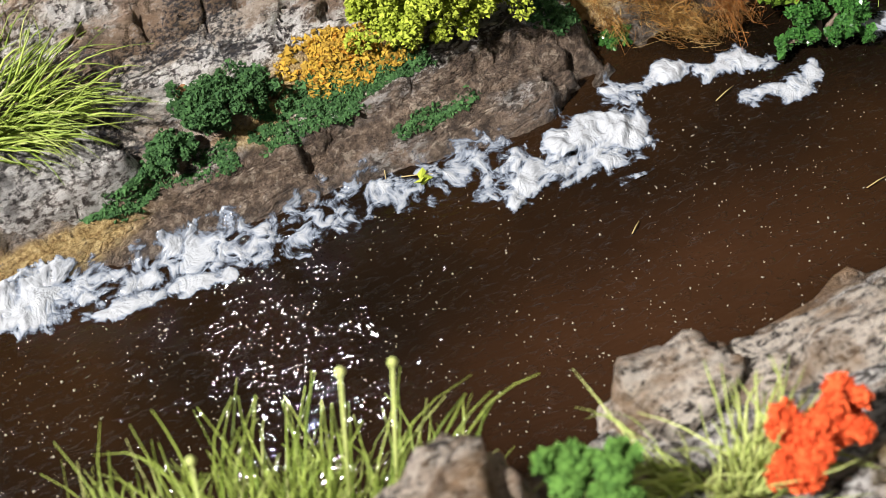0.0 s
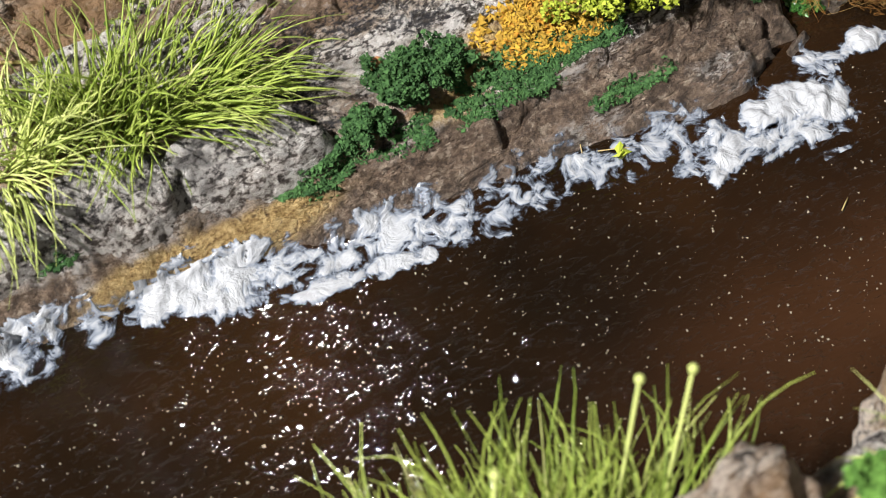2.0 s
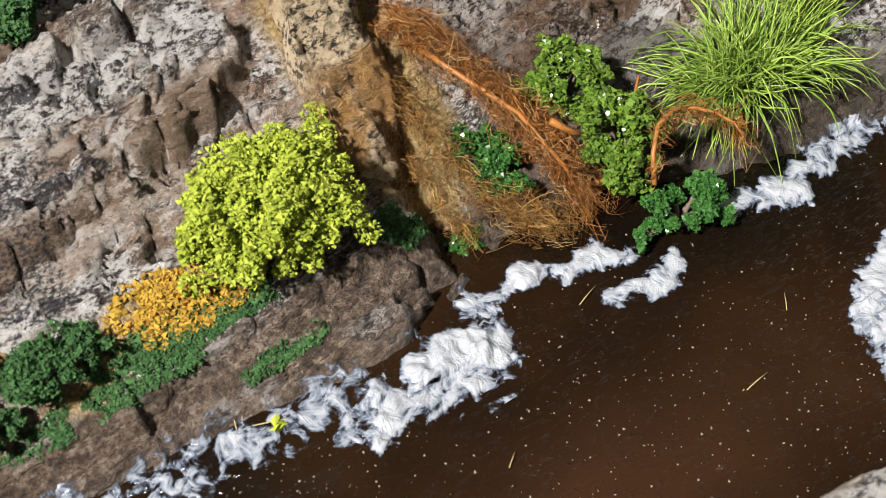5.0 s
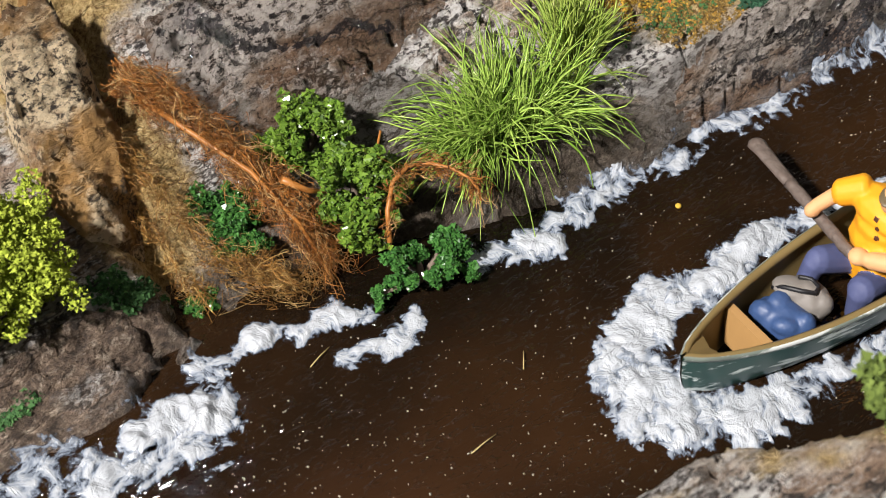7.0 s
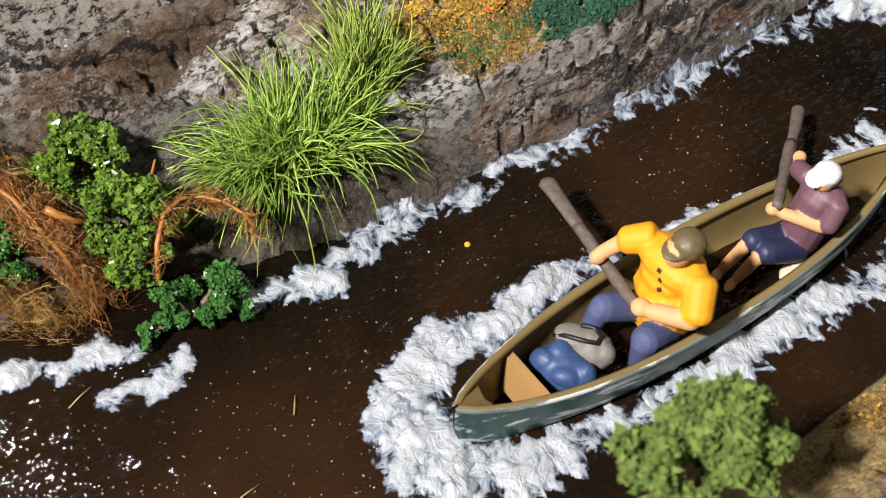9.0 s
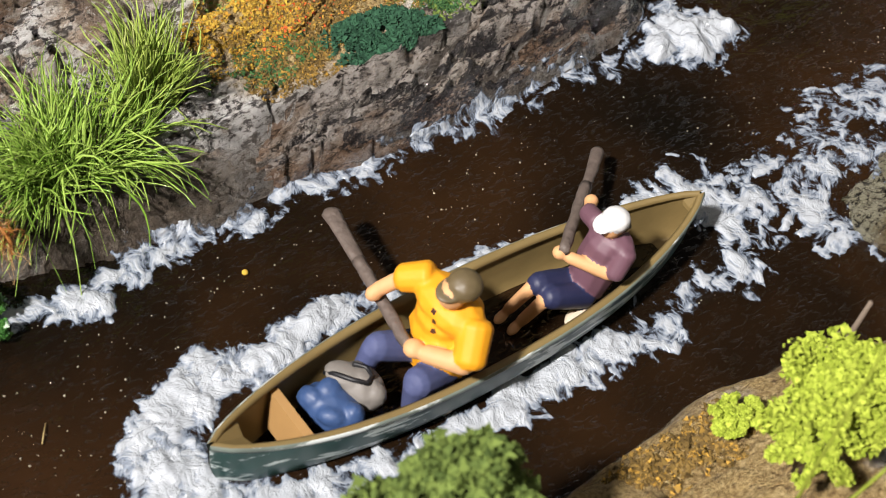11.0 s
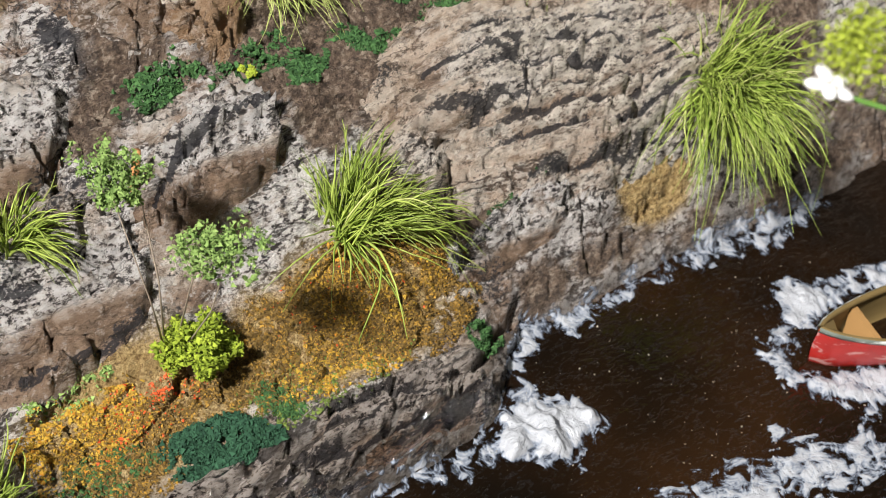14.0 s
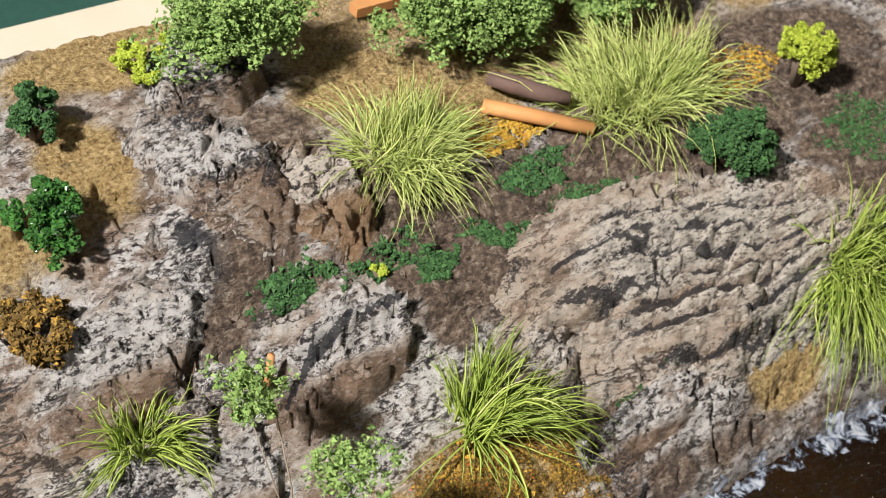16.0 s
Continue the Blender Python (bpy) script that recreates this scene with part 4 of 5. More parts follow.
thing("figurine", o, "seated painted toy paddler in a yellow shirt and olive cap", "figurine", "toy paddlers",
      moulded(paddler, [SKIN, YELLOW, CAPOLIVE, DENIM, BUTTON, BONE], o, spots=((36.2, -21.0, 12.6), (35.4, -21.5, 11.8), (34.9, -22.0, 11.0))))

second = [
    (limb((57.6, -21.6, 2.6), (58.6, -21.8, 9.4), 2.0, 2.2, 0.3), 1), (ball((58.7, -21.8, 9.9), (1.8, 2.9, 1.2)), 1),
    (limb((58.7, -19.6, 9.9), (59.3, -17.9, 9.2), 1.1, 1.0), 1), (limb((58.6, -24.0, 9.7), (57.5, -24.3, 7.6), 1.15, 1.05), 1),
    (limb((59.3, -17.8, 9.2), (60.4, -17.1, 9.2), 0.7, 0.62), 0), (limb((57.4, -24.2, 7.4), (54.6, -20.2, 7.8), 0.78, 0.62), 0),
    (ball((54.3, -19.6, 7.9), (0.8, 0.8, 0.75)), 0), (ball((60.6, -16.9, 9.2), (0.8, 0.75, 0.7)), 0),
    (limb((58.5, -21.8, 10.4), (58.3, -21.8, 11.4), 0.75, 0.7), 0), (ball((58.0, -21.8, 12.0), (1.25, 1.1, 1.35)), 0),
    (ball((58.3, -21.7, 12.75), (1.55, 1.5, 1.15), 20), 2), (ball((57.2, -21.3, 12.35), (1.6, 1.15, 0.28), 20), 2), (ball((59.0, -21.9, 12.0), (0.95, 1.3, 0.9)), 4),
    (limb((57.0, -20.6, 2.8), (51.8, -19.9, 4.8), 1.35, 1.2, 0.1), 3), (limb((57.0, -22.6, 2.6), (52.0, -21.7, 4.6), 1.35, 1.2, 0.1), 3),
    (limb((51.6, -19.8, 4.6), (49.6, -19.2, 1.2), 0.75, 0.6), 0), (limb((51.8, -21.6, 4.4), (49.9, -20.9, 1.0), 0.75, 0.6), 0),
    (ball((49.0, -19.2, 0.6), (1.2, 0.6, 0.5), 15), 0), (ball((49.3, -20.9, 0.5), (1.2, 0.6, 0.5), 15), 0),
    (ball((56.0, -23.6, 0.8), (2.2, 1.3, 0.9)), 5),
]
o = (57.5, -21.6, -0.1)
thing("figurine", o, "seated painted toy paddler in a plum shirt and white cap", "figurine", "toy paddlers",
      moulded(second, [SKIN, PLUM, CAPWHITE, NAVY, CAPOLIVE, BONE], o))


def paddle(grip, tip, label, wide=1.0):
    g, t = np.array(grip, float), np.array(tip, float)
    d = (t - g) / np.linalg.norm(t - g)
    n = np.linalg.norm(t - g)
    ob = thing("paddle", g, label, "paddle", "paddles of the canoe")
    shaft = tube([d * s for s in np.linspace(0, n * 0.62, 14)], np.interp(np.linspace(0, 1, 14), [0, 0.1, 1], [0.5, 0.6, 0.68]), 10)
    blade = tube([d * s for s in (n * 0.58, n * 0.66, n * 0.76, n * 0.9, n * 0.97, n)], [0.66, 0.85 * wide, 1.02 * wide, 1.12 * wide, 1.2 * wide, 0.8 * wide], 12, 0.6)
    rough = 1 + 0.22 * (np.array([vnoise(q[0] * 1.3, q[2] * 1.3 + q[1], 7) for q in np.array(blade[0])]) - 0.5)
    core = d[None] * (np.array(blade[0]) @ d)[:, None]
    blade = (core + (np.array(blade[0]) - core) * rough[:, None], blade[1])
    sv = np.array(shaft[0])
    core = d[None] * (sv @ d)[:, None]
    shaft = (core + (sv - core) * (1 + 0.3 * (vnoise(sv[:, 0] * 1.7 + sv[:, 2], sv[:, 1] * 1.7, 9) - 0.5))[:, None], shaft[1])
    part("shaft", mesh_of("shaft", *shaft, PADDLE), ob)
    part("blade", mesh_of("blade", *blade, PADDLE), ob)
    return ob


paddle((33.9, -21.2, 8.6), (39.0, -2.6, 6.0), "grey-brown wooden toy paddle held by the yellow paddler", 0.84)
paddle((54.2, -20.0, 8.6), (70.9, -9.0, 3.7), "grey-brown wooden toy paddle held by the plum paddler", 0.62)

bag = thing("backpack", (28.6, -19.6, 0.2), "blue and grey painted toy backpack lying in the canoe", "backpack")
part("body", moulded([(ball((-1.6, -0.3, 2.5), (2.4, 3.3, 2.0), 15), 0), (ball((-2.8, 1.2, 2.8), (1.3, 1.7, 1.7), 15), 0), (ball((-0.8, -2.2, 2.8), (1.3, 1.3, 1.9), 0), 0), (ball((-2.6, -1.4, 3.4), (1.0, 1.5, 1.0), 40), 0), (ball((-1.2, 1.0, 4.0), (1.3, 1.1, 0.8), 0), 0)], [BLUE], (0, 0, 0), 0.2, 1), bag, "blue painted bag roll")
part("flap", moulded([(ball((1.7, 0.1, 3.0), (2.2, 2.9, 2.1), 15), 0), (ball((2.4, 1.4, 2.4), (1.5, 1.5, 1.9), 15), 0), (ball((0.8, 1.2, 4.2), (1.5, 2.2, 0.9), 30), 0), (ball((2.2, -1.6, 3.4), (1.2, 1.2, 1.4), 0), 0)], [GREYBAG], (0, 0, 0), 0.2, 1), bag, "grey crumpled top of the bag")
part("strap", mesh_of("strap", *tube([(-0.6, 2.6, 4.0), (-0.3, 1.4, 5.0), (0.4, 0.0, 5.3), (1.4, -1.0, 5.2), (2.4, -0.6, 5.0), (2.6, 0.6, 4.9), (1.6, 1.4, 5.2)], [0.24] * 7, 6), BLACK), bag, "black strap loop")
part("base", mesh_of("base", *ball((-0.9, -2.0, 0.9), (1.8, 1.2, 1.0)), BONE), bag, "pale bottom of the bag")


# ---- plants ----
RNG = np.random.default_rng(5)


TETRA = (np.array([(1, 1, 1), (1, -1, -1), (-1, 1, -1), (-1, -1, 1)], float) * 0.8, np.array([[0, 1, 2], [0, 3, 1], [0, 2, 3], [1, 3, 2]]))


def crumbs(points, sizes, flat=0.8, rough=0.55):
    """Many small ragged, angular crumbs of foam flock as one mesh."""
    v, f = TETRA
    n = len(points)
    q = RNG.normal(0, 1, (n, 3, 3))
    e0 = q[:, 0] / np.linalg.norm(q[:, 0], axis=1)[:, None]
    e1 = np.cross(e0, q[:, 1])
    e1 /= np.linalg.norm(e1, axis=1)[:, None]
    rot = np.stack([e0, e1, np.cross(e0, e1)], 1)
    w = v[None] * RNG.uniform(0.35, 1.6, (n, 1, 3)) + RNG.uniform(-rough, rough, (n, 4, 3))
    w = np.einsum("nij,nkj->nki", rot, w) * (1, 1, flat)
    w = w * np.asarray(sizes).reshape(-1, 1, 1) + np.asarray(points)[:, None]
    return w.reshape(-1, 3), (f[None] + (np.arange(n) * 4)[:, None, None]).reshape(-1, 3)


def strands(roots, tips, width, sag=0.0, side=0.0, seg=5, curl=0.0):
    """Tapered three-sided fibres from roots to tips."""
    roots, tips = np.asarray(roots, float), np.asarray(tips, float)
    n = len(roots)
    t = np.linspace(0, 1, seg)[None, :, None]
    d = tips - roots
    ln = np.linalg.norm(d, axis=1)[:, None, None]
    bend = RNG.normal(0, 1, (n, 1, 3)) * side * ln
    up = np.array([0, 0, 1.0])
    mid = roots[:, None] + d[:, None] * t + (up * sag * ln) * (4 * t * (1 - t)) + bend * np.sin(math.pi * t) + curl * ln * RNG.normal(0, 1, (n, 1, 3)) * np.sin(3.3 * math.pi * t) + 0.7 * curl * ln * RNG.normal(0, 1, (n, 1, 3)) * np.sin(5.1 * math.pi * t)
    axis = d / np.linalg.norm(d, axis=1)[:, None]
    a = np.cross(axis, RNG.normal(0, 1, (n, 3)))
    a /= np.linalg.norm(a, axis=1)[:, None]
    b = np.cross(axis, a)
    w = np.asarray(width).reshape(-1, 1, 1) * np.ones((n, 1, 1)) * (1 - 0.72 * t**1.5)
    ring = [mid + w * (math.cos(k * 2.0944) * a + 0.6 * math.sin(k * 2.0944) * b)[:, None] for k in range(3)]
    verts = np.stack(ring, 2).reshape(-1, 3)
    base = (np.arange(n) * seg * 3)[:, None]
    quads = []
    for i in range(seg - 1):
        for k in range(3):
            q = (k + 1) % 3
            quads.append([i * 3 + k, i * 3 + q, (i + 1) * 3 + q, (i + 1) * 3 + k])
    quads = np.array(quads)
    return verts, (base[:, :, None] + quads[None]).reshape(-1, 4)


def tuft(at, spread, length, count, lean, material, label, droop=0.15, fan=0.9, width=0.2, wild=0.22):
    """A tuft of static grass: locks that each lean their own way, with stray blades."""
    count = int(count * 1.5)
    locks = max(7, count // 22)
    a, r = RNG.uniform(0, 2 * math.pi, locks), np.sqrt(RNG.uniform(0, 1, locks))
    lroot = np.stack([spread[0] * r * np.cos(a), spread[1] * r * np.sin(a), np.full(locks, -0.6)], 1)
    ldir = np.stack([fan * r * np.cos(a), fan * r * np.sin(a), np.ones(locks)], 1) + RNG.normal(0, 0.42, (locks, 3)) + np.array(lean)
    k = RNG.integers(0, locks, count)
    root = lroot[k] + RNG.normal(0, 1, (count, 3)) * (spread[0] * 0.2, spread[1] * 0.24, 0.1)
    stray = RNG.uniform(0, 1, (count, 1)) < 0.14
    d = ldir[k] + RNG.normal(0, wild, (count, 3)) + stray * RNG.normal(0, 0.6, (count, 3))
    d[:, 2] = np.maximum(d[:, 2], 0.1)
    d /= np.linalg.norm(d, axis=1)[:, None]
    ln = length * RNG.uniform(0.35, 1.15, count) * (0.8 + 0.4 * RNG.uniform(0, 1, locks))[k]
    tip = root + d * ln[:, None] - np.array([0, 0, 1.0]) * (droop * ln * np.hypot(d[:, 0], d[:, 1]))[:, None]
    thick = width * 0.88 * RNG.uniform(0.6, 1.25, count)
    ob = thing("grass_tuft", at, label, "grass tuft", "static grass tufts")
    for g in range(9):
        m = k % 9 == g
        if m.any():
            part("blade_clump", mesh_of("blade_clump", *strands(root[m], tip[m], thick[m], 0.15, 0.07, 7, 0.004), material), ob, "", "stuff")
    return ob


def stems(at_list, base, radius):
    v, f = [], []
    for tip in at_list:
        m = (np.array(tip) * 0.5 + RNG.normal(0, 0.06, 3) * np.linalg.norm(tip))
        tv, tf = tube([(0, 0, -0.8), tuple(m * (0.75, 0.75, 1.0)), tip], [radius, radius * 0.7, radius * 0.35], 6)
        o = len(v)
        v += [tuple(p) for p in tv]
        f += [[i + o for i in q] for q in tf]
    return v, f


def bush(at, size, material, label, count, crumb, lift=0.0, clumps=14, seed=1, name="bush", hollow=0.55, trunk=0.5, bark=None, shift=(0, 0), shear=(0, 0)):
    """Twigs and a crown of many ragged clumps with gaps between."""
    rng = np.random.default_rng(seed)
    ob = thing(name, at, label, "bush", "model bushes")
    count, crumb = int(count * (8.5 if material in (LIME, LEAF) else 6.5)), crumb * (0.37 if material in (LIME, LEAF) else 0.46)
    c = rng.normal(0, 1, (clumps, 3))
    c /= np.linalg.norm(c, axis=1)[:, None]
    c[:, 2] = c[:, 2] if name == 'sapling' else np.abs(c[:, 2]) * 1.1 - 0.25
    c *= rng.uniform(hollow, 1.0, (clumps, 1))
    if material is LEAF:
        c *= rng.uniform(0.75, 1.3, (clumps, 3))
    s = np.array(size, float)
    centre = np.array([shift[0], shift[1], lift + s[2]])
    lean = np.array([[1, 0, shear[0]], [0, 1, shear[1]], [0, 0, 1]]).T
    tips = (c * s * 0.75) @ lean + centre
    v, f = stems([tuple(t) for t in tips[: 2 if name in ('sapling', 'tall_plant') else min(9, clumps)]], at, trunk)
    part("trunk", mesh_of("trunk", v, f, bark or TWIG), ob, "thin grey-brown branching twigs")
    which = rng.integers(0, clumps, count)
    off = rng.normal(0, 1, (count, 3))
    off *= np.minimum(1, 1.5 / np.linalg.norm(off, axis=1))[:, None]
    sub_c = np.clip(rng.normal(0, 0.6, (clumps, 7, 3)), -0.9, 0.9)[which, rng.integers(0, 7, count)]
    pts = (c[which] * s * 0.82) @ lean + (sub_c + off * (0.3 if material in (LIME, LEAF) else 0.36)) * min(s.mean(), 1.5 * s.min()) * rng.uniform(0.12, 0.36, (clumps, 1))[which] + centre
    cv, cf = crumbs(pts, crumb * rng.uniform(0.55, 1.25, count), 0.8)
    part("crown", mesh_of("crown", cv, cf, material, False), ob, "", "stuff")
    return ob


def moss(cx, cy, rx, ry, turn, count, crumb, material, label, height=0.6, near=False, dome=0.0, category="moss"):
    """A patch of scattered flock that lies on the ground, ragged at its rim."""
    count, crumb = int(count * (2.6 if material in (GOLD, RED) else 4.4)), crumb * 0.6
    a, r = RNG.uniform(0, 2 * math.pi, count), np.sqrt(RNG.uniform(0, 1, count))
    k = 0.65 + 0.7 * fbm(np.cos(a) * 1.7 + cx, np.sin(a) * 1.7 + cy, 3, 3)
    u, w = rx * r * k * np.cos(a), ry * r * k * np.sin(a)
    t = radians(turn)
    x, y = cx + u * math.cos(t) - w * math.sin(t), cy + u * math.sin(t) + w * math.cos(t)
    keep = fbm(x * 0.45, y * 0.45, 15, 3) + 0.25 * fbm(x * 1.6, y * 1.6, 16, 2) > 0.42 + 0.30 * r**3 * RNG.uniform(0, 2, len(x))
    x, y, r = x[keep], y[keep], r[keep]
    z = (near_height if near else bank_height)(x, y) + dome * (1 - r**2) * RNG.uniform(0.2, 1, len(x)) + crumb * RNG.uniform(-0.2, height, len(x))
    o = np.array([cx, cy, z.mean()])
    v, f = crumbs(np.stack([x, y, z], 1) - o, crumb * RNG.uniform(0.5, 1.2, len(x)), 0.75)
    return thing(category + "_patch", o, label, category, "flock patches", mesh_of("moss", v, f, material, False), "stuff")


# far bank, downstream end
tuft((-84, 31, ground_z(-84, 31)), (8.2, 3.2), 11.2, 760, (0.75, 0.0, 0.0), GRASS, "large tuft of spring green static grass", 0.2, 1.3, 0.2)
tuft((-100, 31, ground_z(-100, 31)), (5, 3), 12, 160, (0, 0, 0), GRASS_PALE, "thin tuft of pale green static grass", 0.3, 1.1)
bush((-60.5, 22.6, ground_z(-60.5, 22.6)), (6.2, 3.4, 2.7), MOSS, "rounded dark green flock bush beside a pebble", 1600, 0.36, -1.2, 34, 2)
bush((-67, 20.6, ground_z(-67, 20.6)), (2.7, 2.3, 1.9), MOSS, "small dark green flock bush", 700, 0.34, -0.9, 18, 3)
moss(-73, 20.0, 4.5, 2.2, 0, 700, 0.36, MOSS, "low dark green moss under the grass")
moss(-48, 20.2, 10, 1.9, -3, 1300, 0.34, MOSS, "band of dark green moss along the bank")
moss(-98, 24, 5, 2.5, 0, 600, 0.36, MOSS, "dark green moss on the ledge")
moss(-47.5, 22.6, 7.0, 3.0, -14, 1100, 0.42, GOLD, "golden yellow and orange flock patch", 0.9, dome=0.25)
moss(-60, 18.6, 12, 1.5, -3, 900, 0.3, MOSS, "thin dark green moss along the brown bank")
moss(-41, 14.6, 5, 1.0, 0, 260, 0.3, MOSS, "sparse green moss near the waterline")
moss(-24, 19.5, 4, 2.0, 0, 420, 0.34, MOSS, "green moss beneath the lime bush")
bush((-36.6, 22.5, ground_z(-36.6, 22.5)), (10.6, 7.4, 6.6), LIME, "big lime green flock bush on the bank", 4600, 0.5, -2.4, 64, 6, trunk=0.4, shift=(0.4, 1.6))
moss(-34, 41, 5, 3, 0, 350, 0.36, MOSS, "green moss on pale rock")
bush((-46, 52, ground_z(-46, 52)), (5, 4, 3), MOSS, "dark green bush on top of the rocks", 1000, 0.42, -0.8, 12, 8)
pebble = thing("pebble", (-63.4, 25.3, ground_z(-63.4, 25.3) + 0.7), "small upright orange-brown pebble", "pebble",
               mesh=mesh_of("pebble", *ball((0, 0, 0), (0.75, 0.6, 1.15)), plain("orange_brown_stone", (0.36, 0.17, 0.07), 0.7, 0.2)))
moss(-80, 42, 12, 5, 0, 260, 0.34, OLIVE, "thin olive flock on the rock ledge")
for k, (x, y, dx, dy, n) in enumerate(((-71, 36, 10, 2, 9), (-92, 38, -8, 3, 8), (-64, 31, 7, 4, 7))):
    z = ground_z(x, y)
    thing("twig", (x, y, z + 0.4), "thin dry straw twig lying on rock", "twig", "loose twigs",
          mesh_of("twig", *tube([(0, 0, 0), (dx * 0.5, dy * 0.5, 0.8), (dx, dy, ground_z(x + dx, y + dy) - z)], [0.2, 0.18, 0.1], 6), STRAW))

# the cove: hanging roots and wet greenery
ob = thing("root_bundle", (-10, 26, 6), "rust brown hanging root fibres on the wet cliff", "roots")
def fuzz(line, count, wide, length, thick, lift):
    """Short curly fibres that follow a line down the cliff."""
    line = np.array(line, float)
    t = RNG.uniform(0, 1, count) * (len(line) - 1.001)
    i = t.astype(int)
    p = line[i] + (line[i + 1] - line[i]) * (t - i)[:, None]
    d = (line[i + 1] - line[i]) / np.linalg.norm(line[i + 1] - line[i], axis=1)[:, None]
    p = p + RNG.normal(0, 1, (count, 3)) * (wide, wide * 0.6, 0.9)
    p[:, 2] = np.maximum(p[:, 2], np.maximum(0.2, bank_height(p[:, 0], p[:, 1])) + RNG.uniform(0, lift, count))
    q = p + (d + RNG.normal(0, 0.38, (count, 3))) * (length * RNG.uniform(0.4, 1.3, count))[:, None]
    q[:, 2] = np.maximum(q[:, 2], 0.2)
    return strands(p - (-10, 26, 6), q - (-10, 26, 6), thick * RNG.uniform(0.5, 1.5, count), 0.05, 0.34, 12, 0.26)


part("fibre_mat", mesh_of("fibre_mat", *fuzz([(-13, 38, 13), (-10.5, 34, 12), (-7.6, 26, 9.8), (-5.6, 19, 7.0), (-4.4, 13, 2)], 1200, 1.0, 1.9, 0.055, 1.8), ROOT), ob, "", "stuff")
part("rootlet_mat", mesh_of("rootlet_mat", *fuzz([(-17.5, 33, 11), (-16, 28, 9), (-14.6, 22.5, 6), (-11.5, 17, 3), (-8.2, 13, 0.8)], 330, 0.6, 1.8, 0.05, 1.0), ROOT_GOLD), ob, "", "stuff")
part("root_mat", mesh_of("root_mat", *fuzz([(-14, 19, 4), (-11, 15.5, 2.4), (-8.0, 13.4, 1.2)], 260, 1.4, 1.5, 0.045, 1.2), ROOT_GOLD), ob, "", "stuff")
part("root_strand", mesh_of("root_strand", *fuzz([(-18.4, 27, 6), (-17.6, 22, 4), (-17.0, 17, 1)], 120, 0.25, 1.8, 0.05, 0.4), ROOT_GOLD), ob, "", "stuff")
part("root_hair", mesh_of("root_hair", *fuzz([(0.2, 8.8, 6.0), (3.2, 12.4, 9.7), (7.0, 11.4, 11.0), (9.2, 7.6, 10.6), (9.2, 5.8, 9.0)], 160, 0.3, 1.3, 0.06, 0.2), ROOT), ob, "", "stuff")
for path, rad in (([(-12, 36, 12), (-10, 30, 11), (-7.2, 22, 9.6), (-5.6, 16, 6.0), (-4.6, 12, 0.5)], 0.38), ([(-5.5, 19, 10), (-3.4, 17.6, 8.2), (-1.6, 17.4, 7.0)], 0.4),
                  ([(-3, 16, 1.0), (-1, 13, 4.0), (2, 13, 5.0), (4, 17, 7), (6.5, 19, 9.5)], 0.3), ([(0.2, 8.8, 6.0), (1.4, 10.8, 8.2), (3.2, 12.4, 9.7), (5.2, 12.6, 10.6), (7.0, 11.4, 11.0), (8.4, 9.4, 11.0), (9.2, 7.6, 10.6), (9.4, 6.4, 9.8), (9.2, 5.8, 9.0)], 0.28)):
    p = np.array(path) - (-10, 26, 6)
    part("root", mesh_of("root", *tube(p, np.linspace(rad, rad * 0.45, len(p)), 8), ROOT), ob, "thick rusty root")
bush((1.0, 24.5, ground_z(1.0, 24.5)), (6, 4.6, 4.2), OLIVE_WET, "wet green bush beneath the roots", 1100, 0.5, -0.6, 22, 11)
bush((1.5, 15.5, ground_z(1.5, 15.5)), (6.5, 5, 4.4), OLIVE_WET, "wet olive green bush in the cove", 1100, 0.5, -0.4, 22, 12)
bush((-10.8, 22.5, ground_z(-10.8, 22.5)), (3.6, 7.0, 2.8), MOSS_WET, "dark wet bush behind the root fibres", 1300, 0.4, -0.6, 26, 13)
bush((-16.6, 17.5, ground_z(-16.6, 17.5)), (2.6, 2.6, 1.6), MOSS_WET, "small wet green weed under the cliff", 500, 0.38, -0.6, 12, 15)
bush((3.0, 7.0, -0.3), (7.5, 4.6, 2.6), MOSS_WET, "dark green wet weed in the water", 1200, 0.42, -0.7, 16, 14)
tuft((22, 16.5, ground_z(22, 16.5)), (7.5, 2.8), 11, 620, (0.0, 0.05, 0), GRASS_WET, "large wet tuft of green static grass over the water", 0.42, 1.0)
tuft((31.5, 18.5, ground_z(31.5, 18.5)), (2.6, 2.2), 9.5, 260, (0.0, 0.3, 0.5), GRASS, "upright tuft of green static grass", 0.2, 0.5)

# golden meadow in the middle
moss(46, 21, 9, 4.5, 0, 2337, 0.26, GOLD, "golden yellow and orange flock on ochre soil")
moss(50, 17, 11, 5, 0, 2762, 0.26, RUST, "rust brown flock on ochre soil")
moss(66, 20, 9, 6, 0, 2762, 0.26, RUST, "rust brown flock round the lime bush")
moss(52, 20.5, 8, 3.5, 10, 190, 0.27, RED, "scattered orange flock crumbs")
moss(80, 21, 12, 5, 0, 150, 0.26, RED, "few orange flock crumbs in the meadow")
moss(70, 15, 14, 4, 0, 500, 0.27, OLIVE, "olive flock at the meadow edge")
moss(45, 16.5, 7, 3, 0, 420, 0.3, MOSS, "thin dark green flock in golden moss")
moss(57.5, 13.8, 6.4, 3.4, -8, 2200, 0.38, MOSS_BLUE, "dark blue-green moss cushion above the wet rocks", dome=1.4)
moss(66, 15, 2, 3, 20, 260, 0.32, MOSS, "small dark green moss patch")
bush((59.5, 22.0, ground_z(59.5, 22.0)), (5.2, 4.4, 3.8), LIME_DEEP, "small deep lime green bush in golden moss", 1300, 0.42, -1.2, 30, 16)
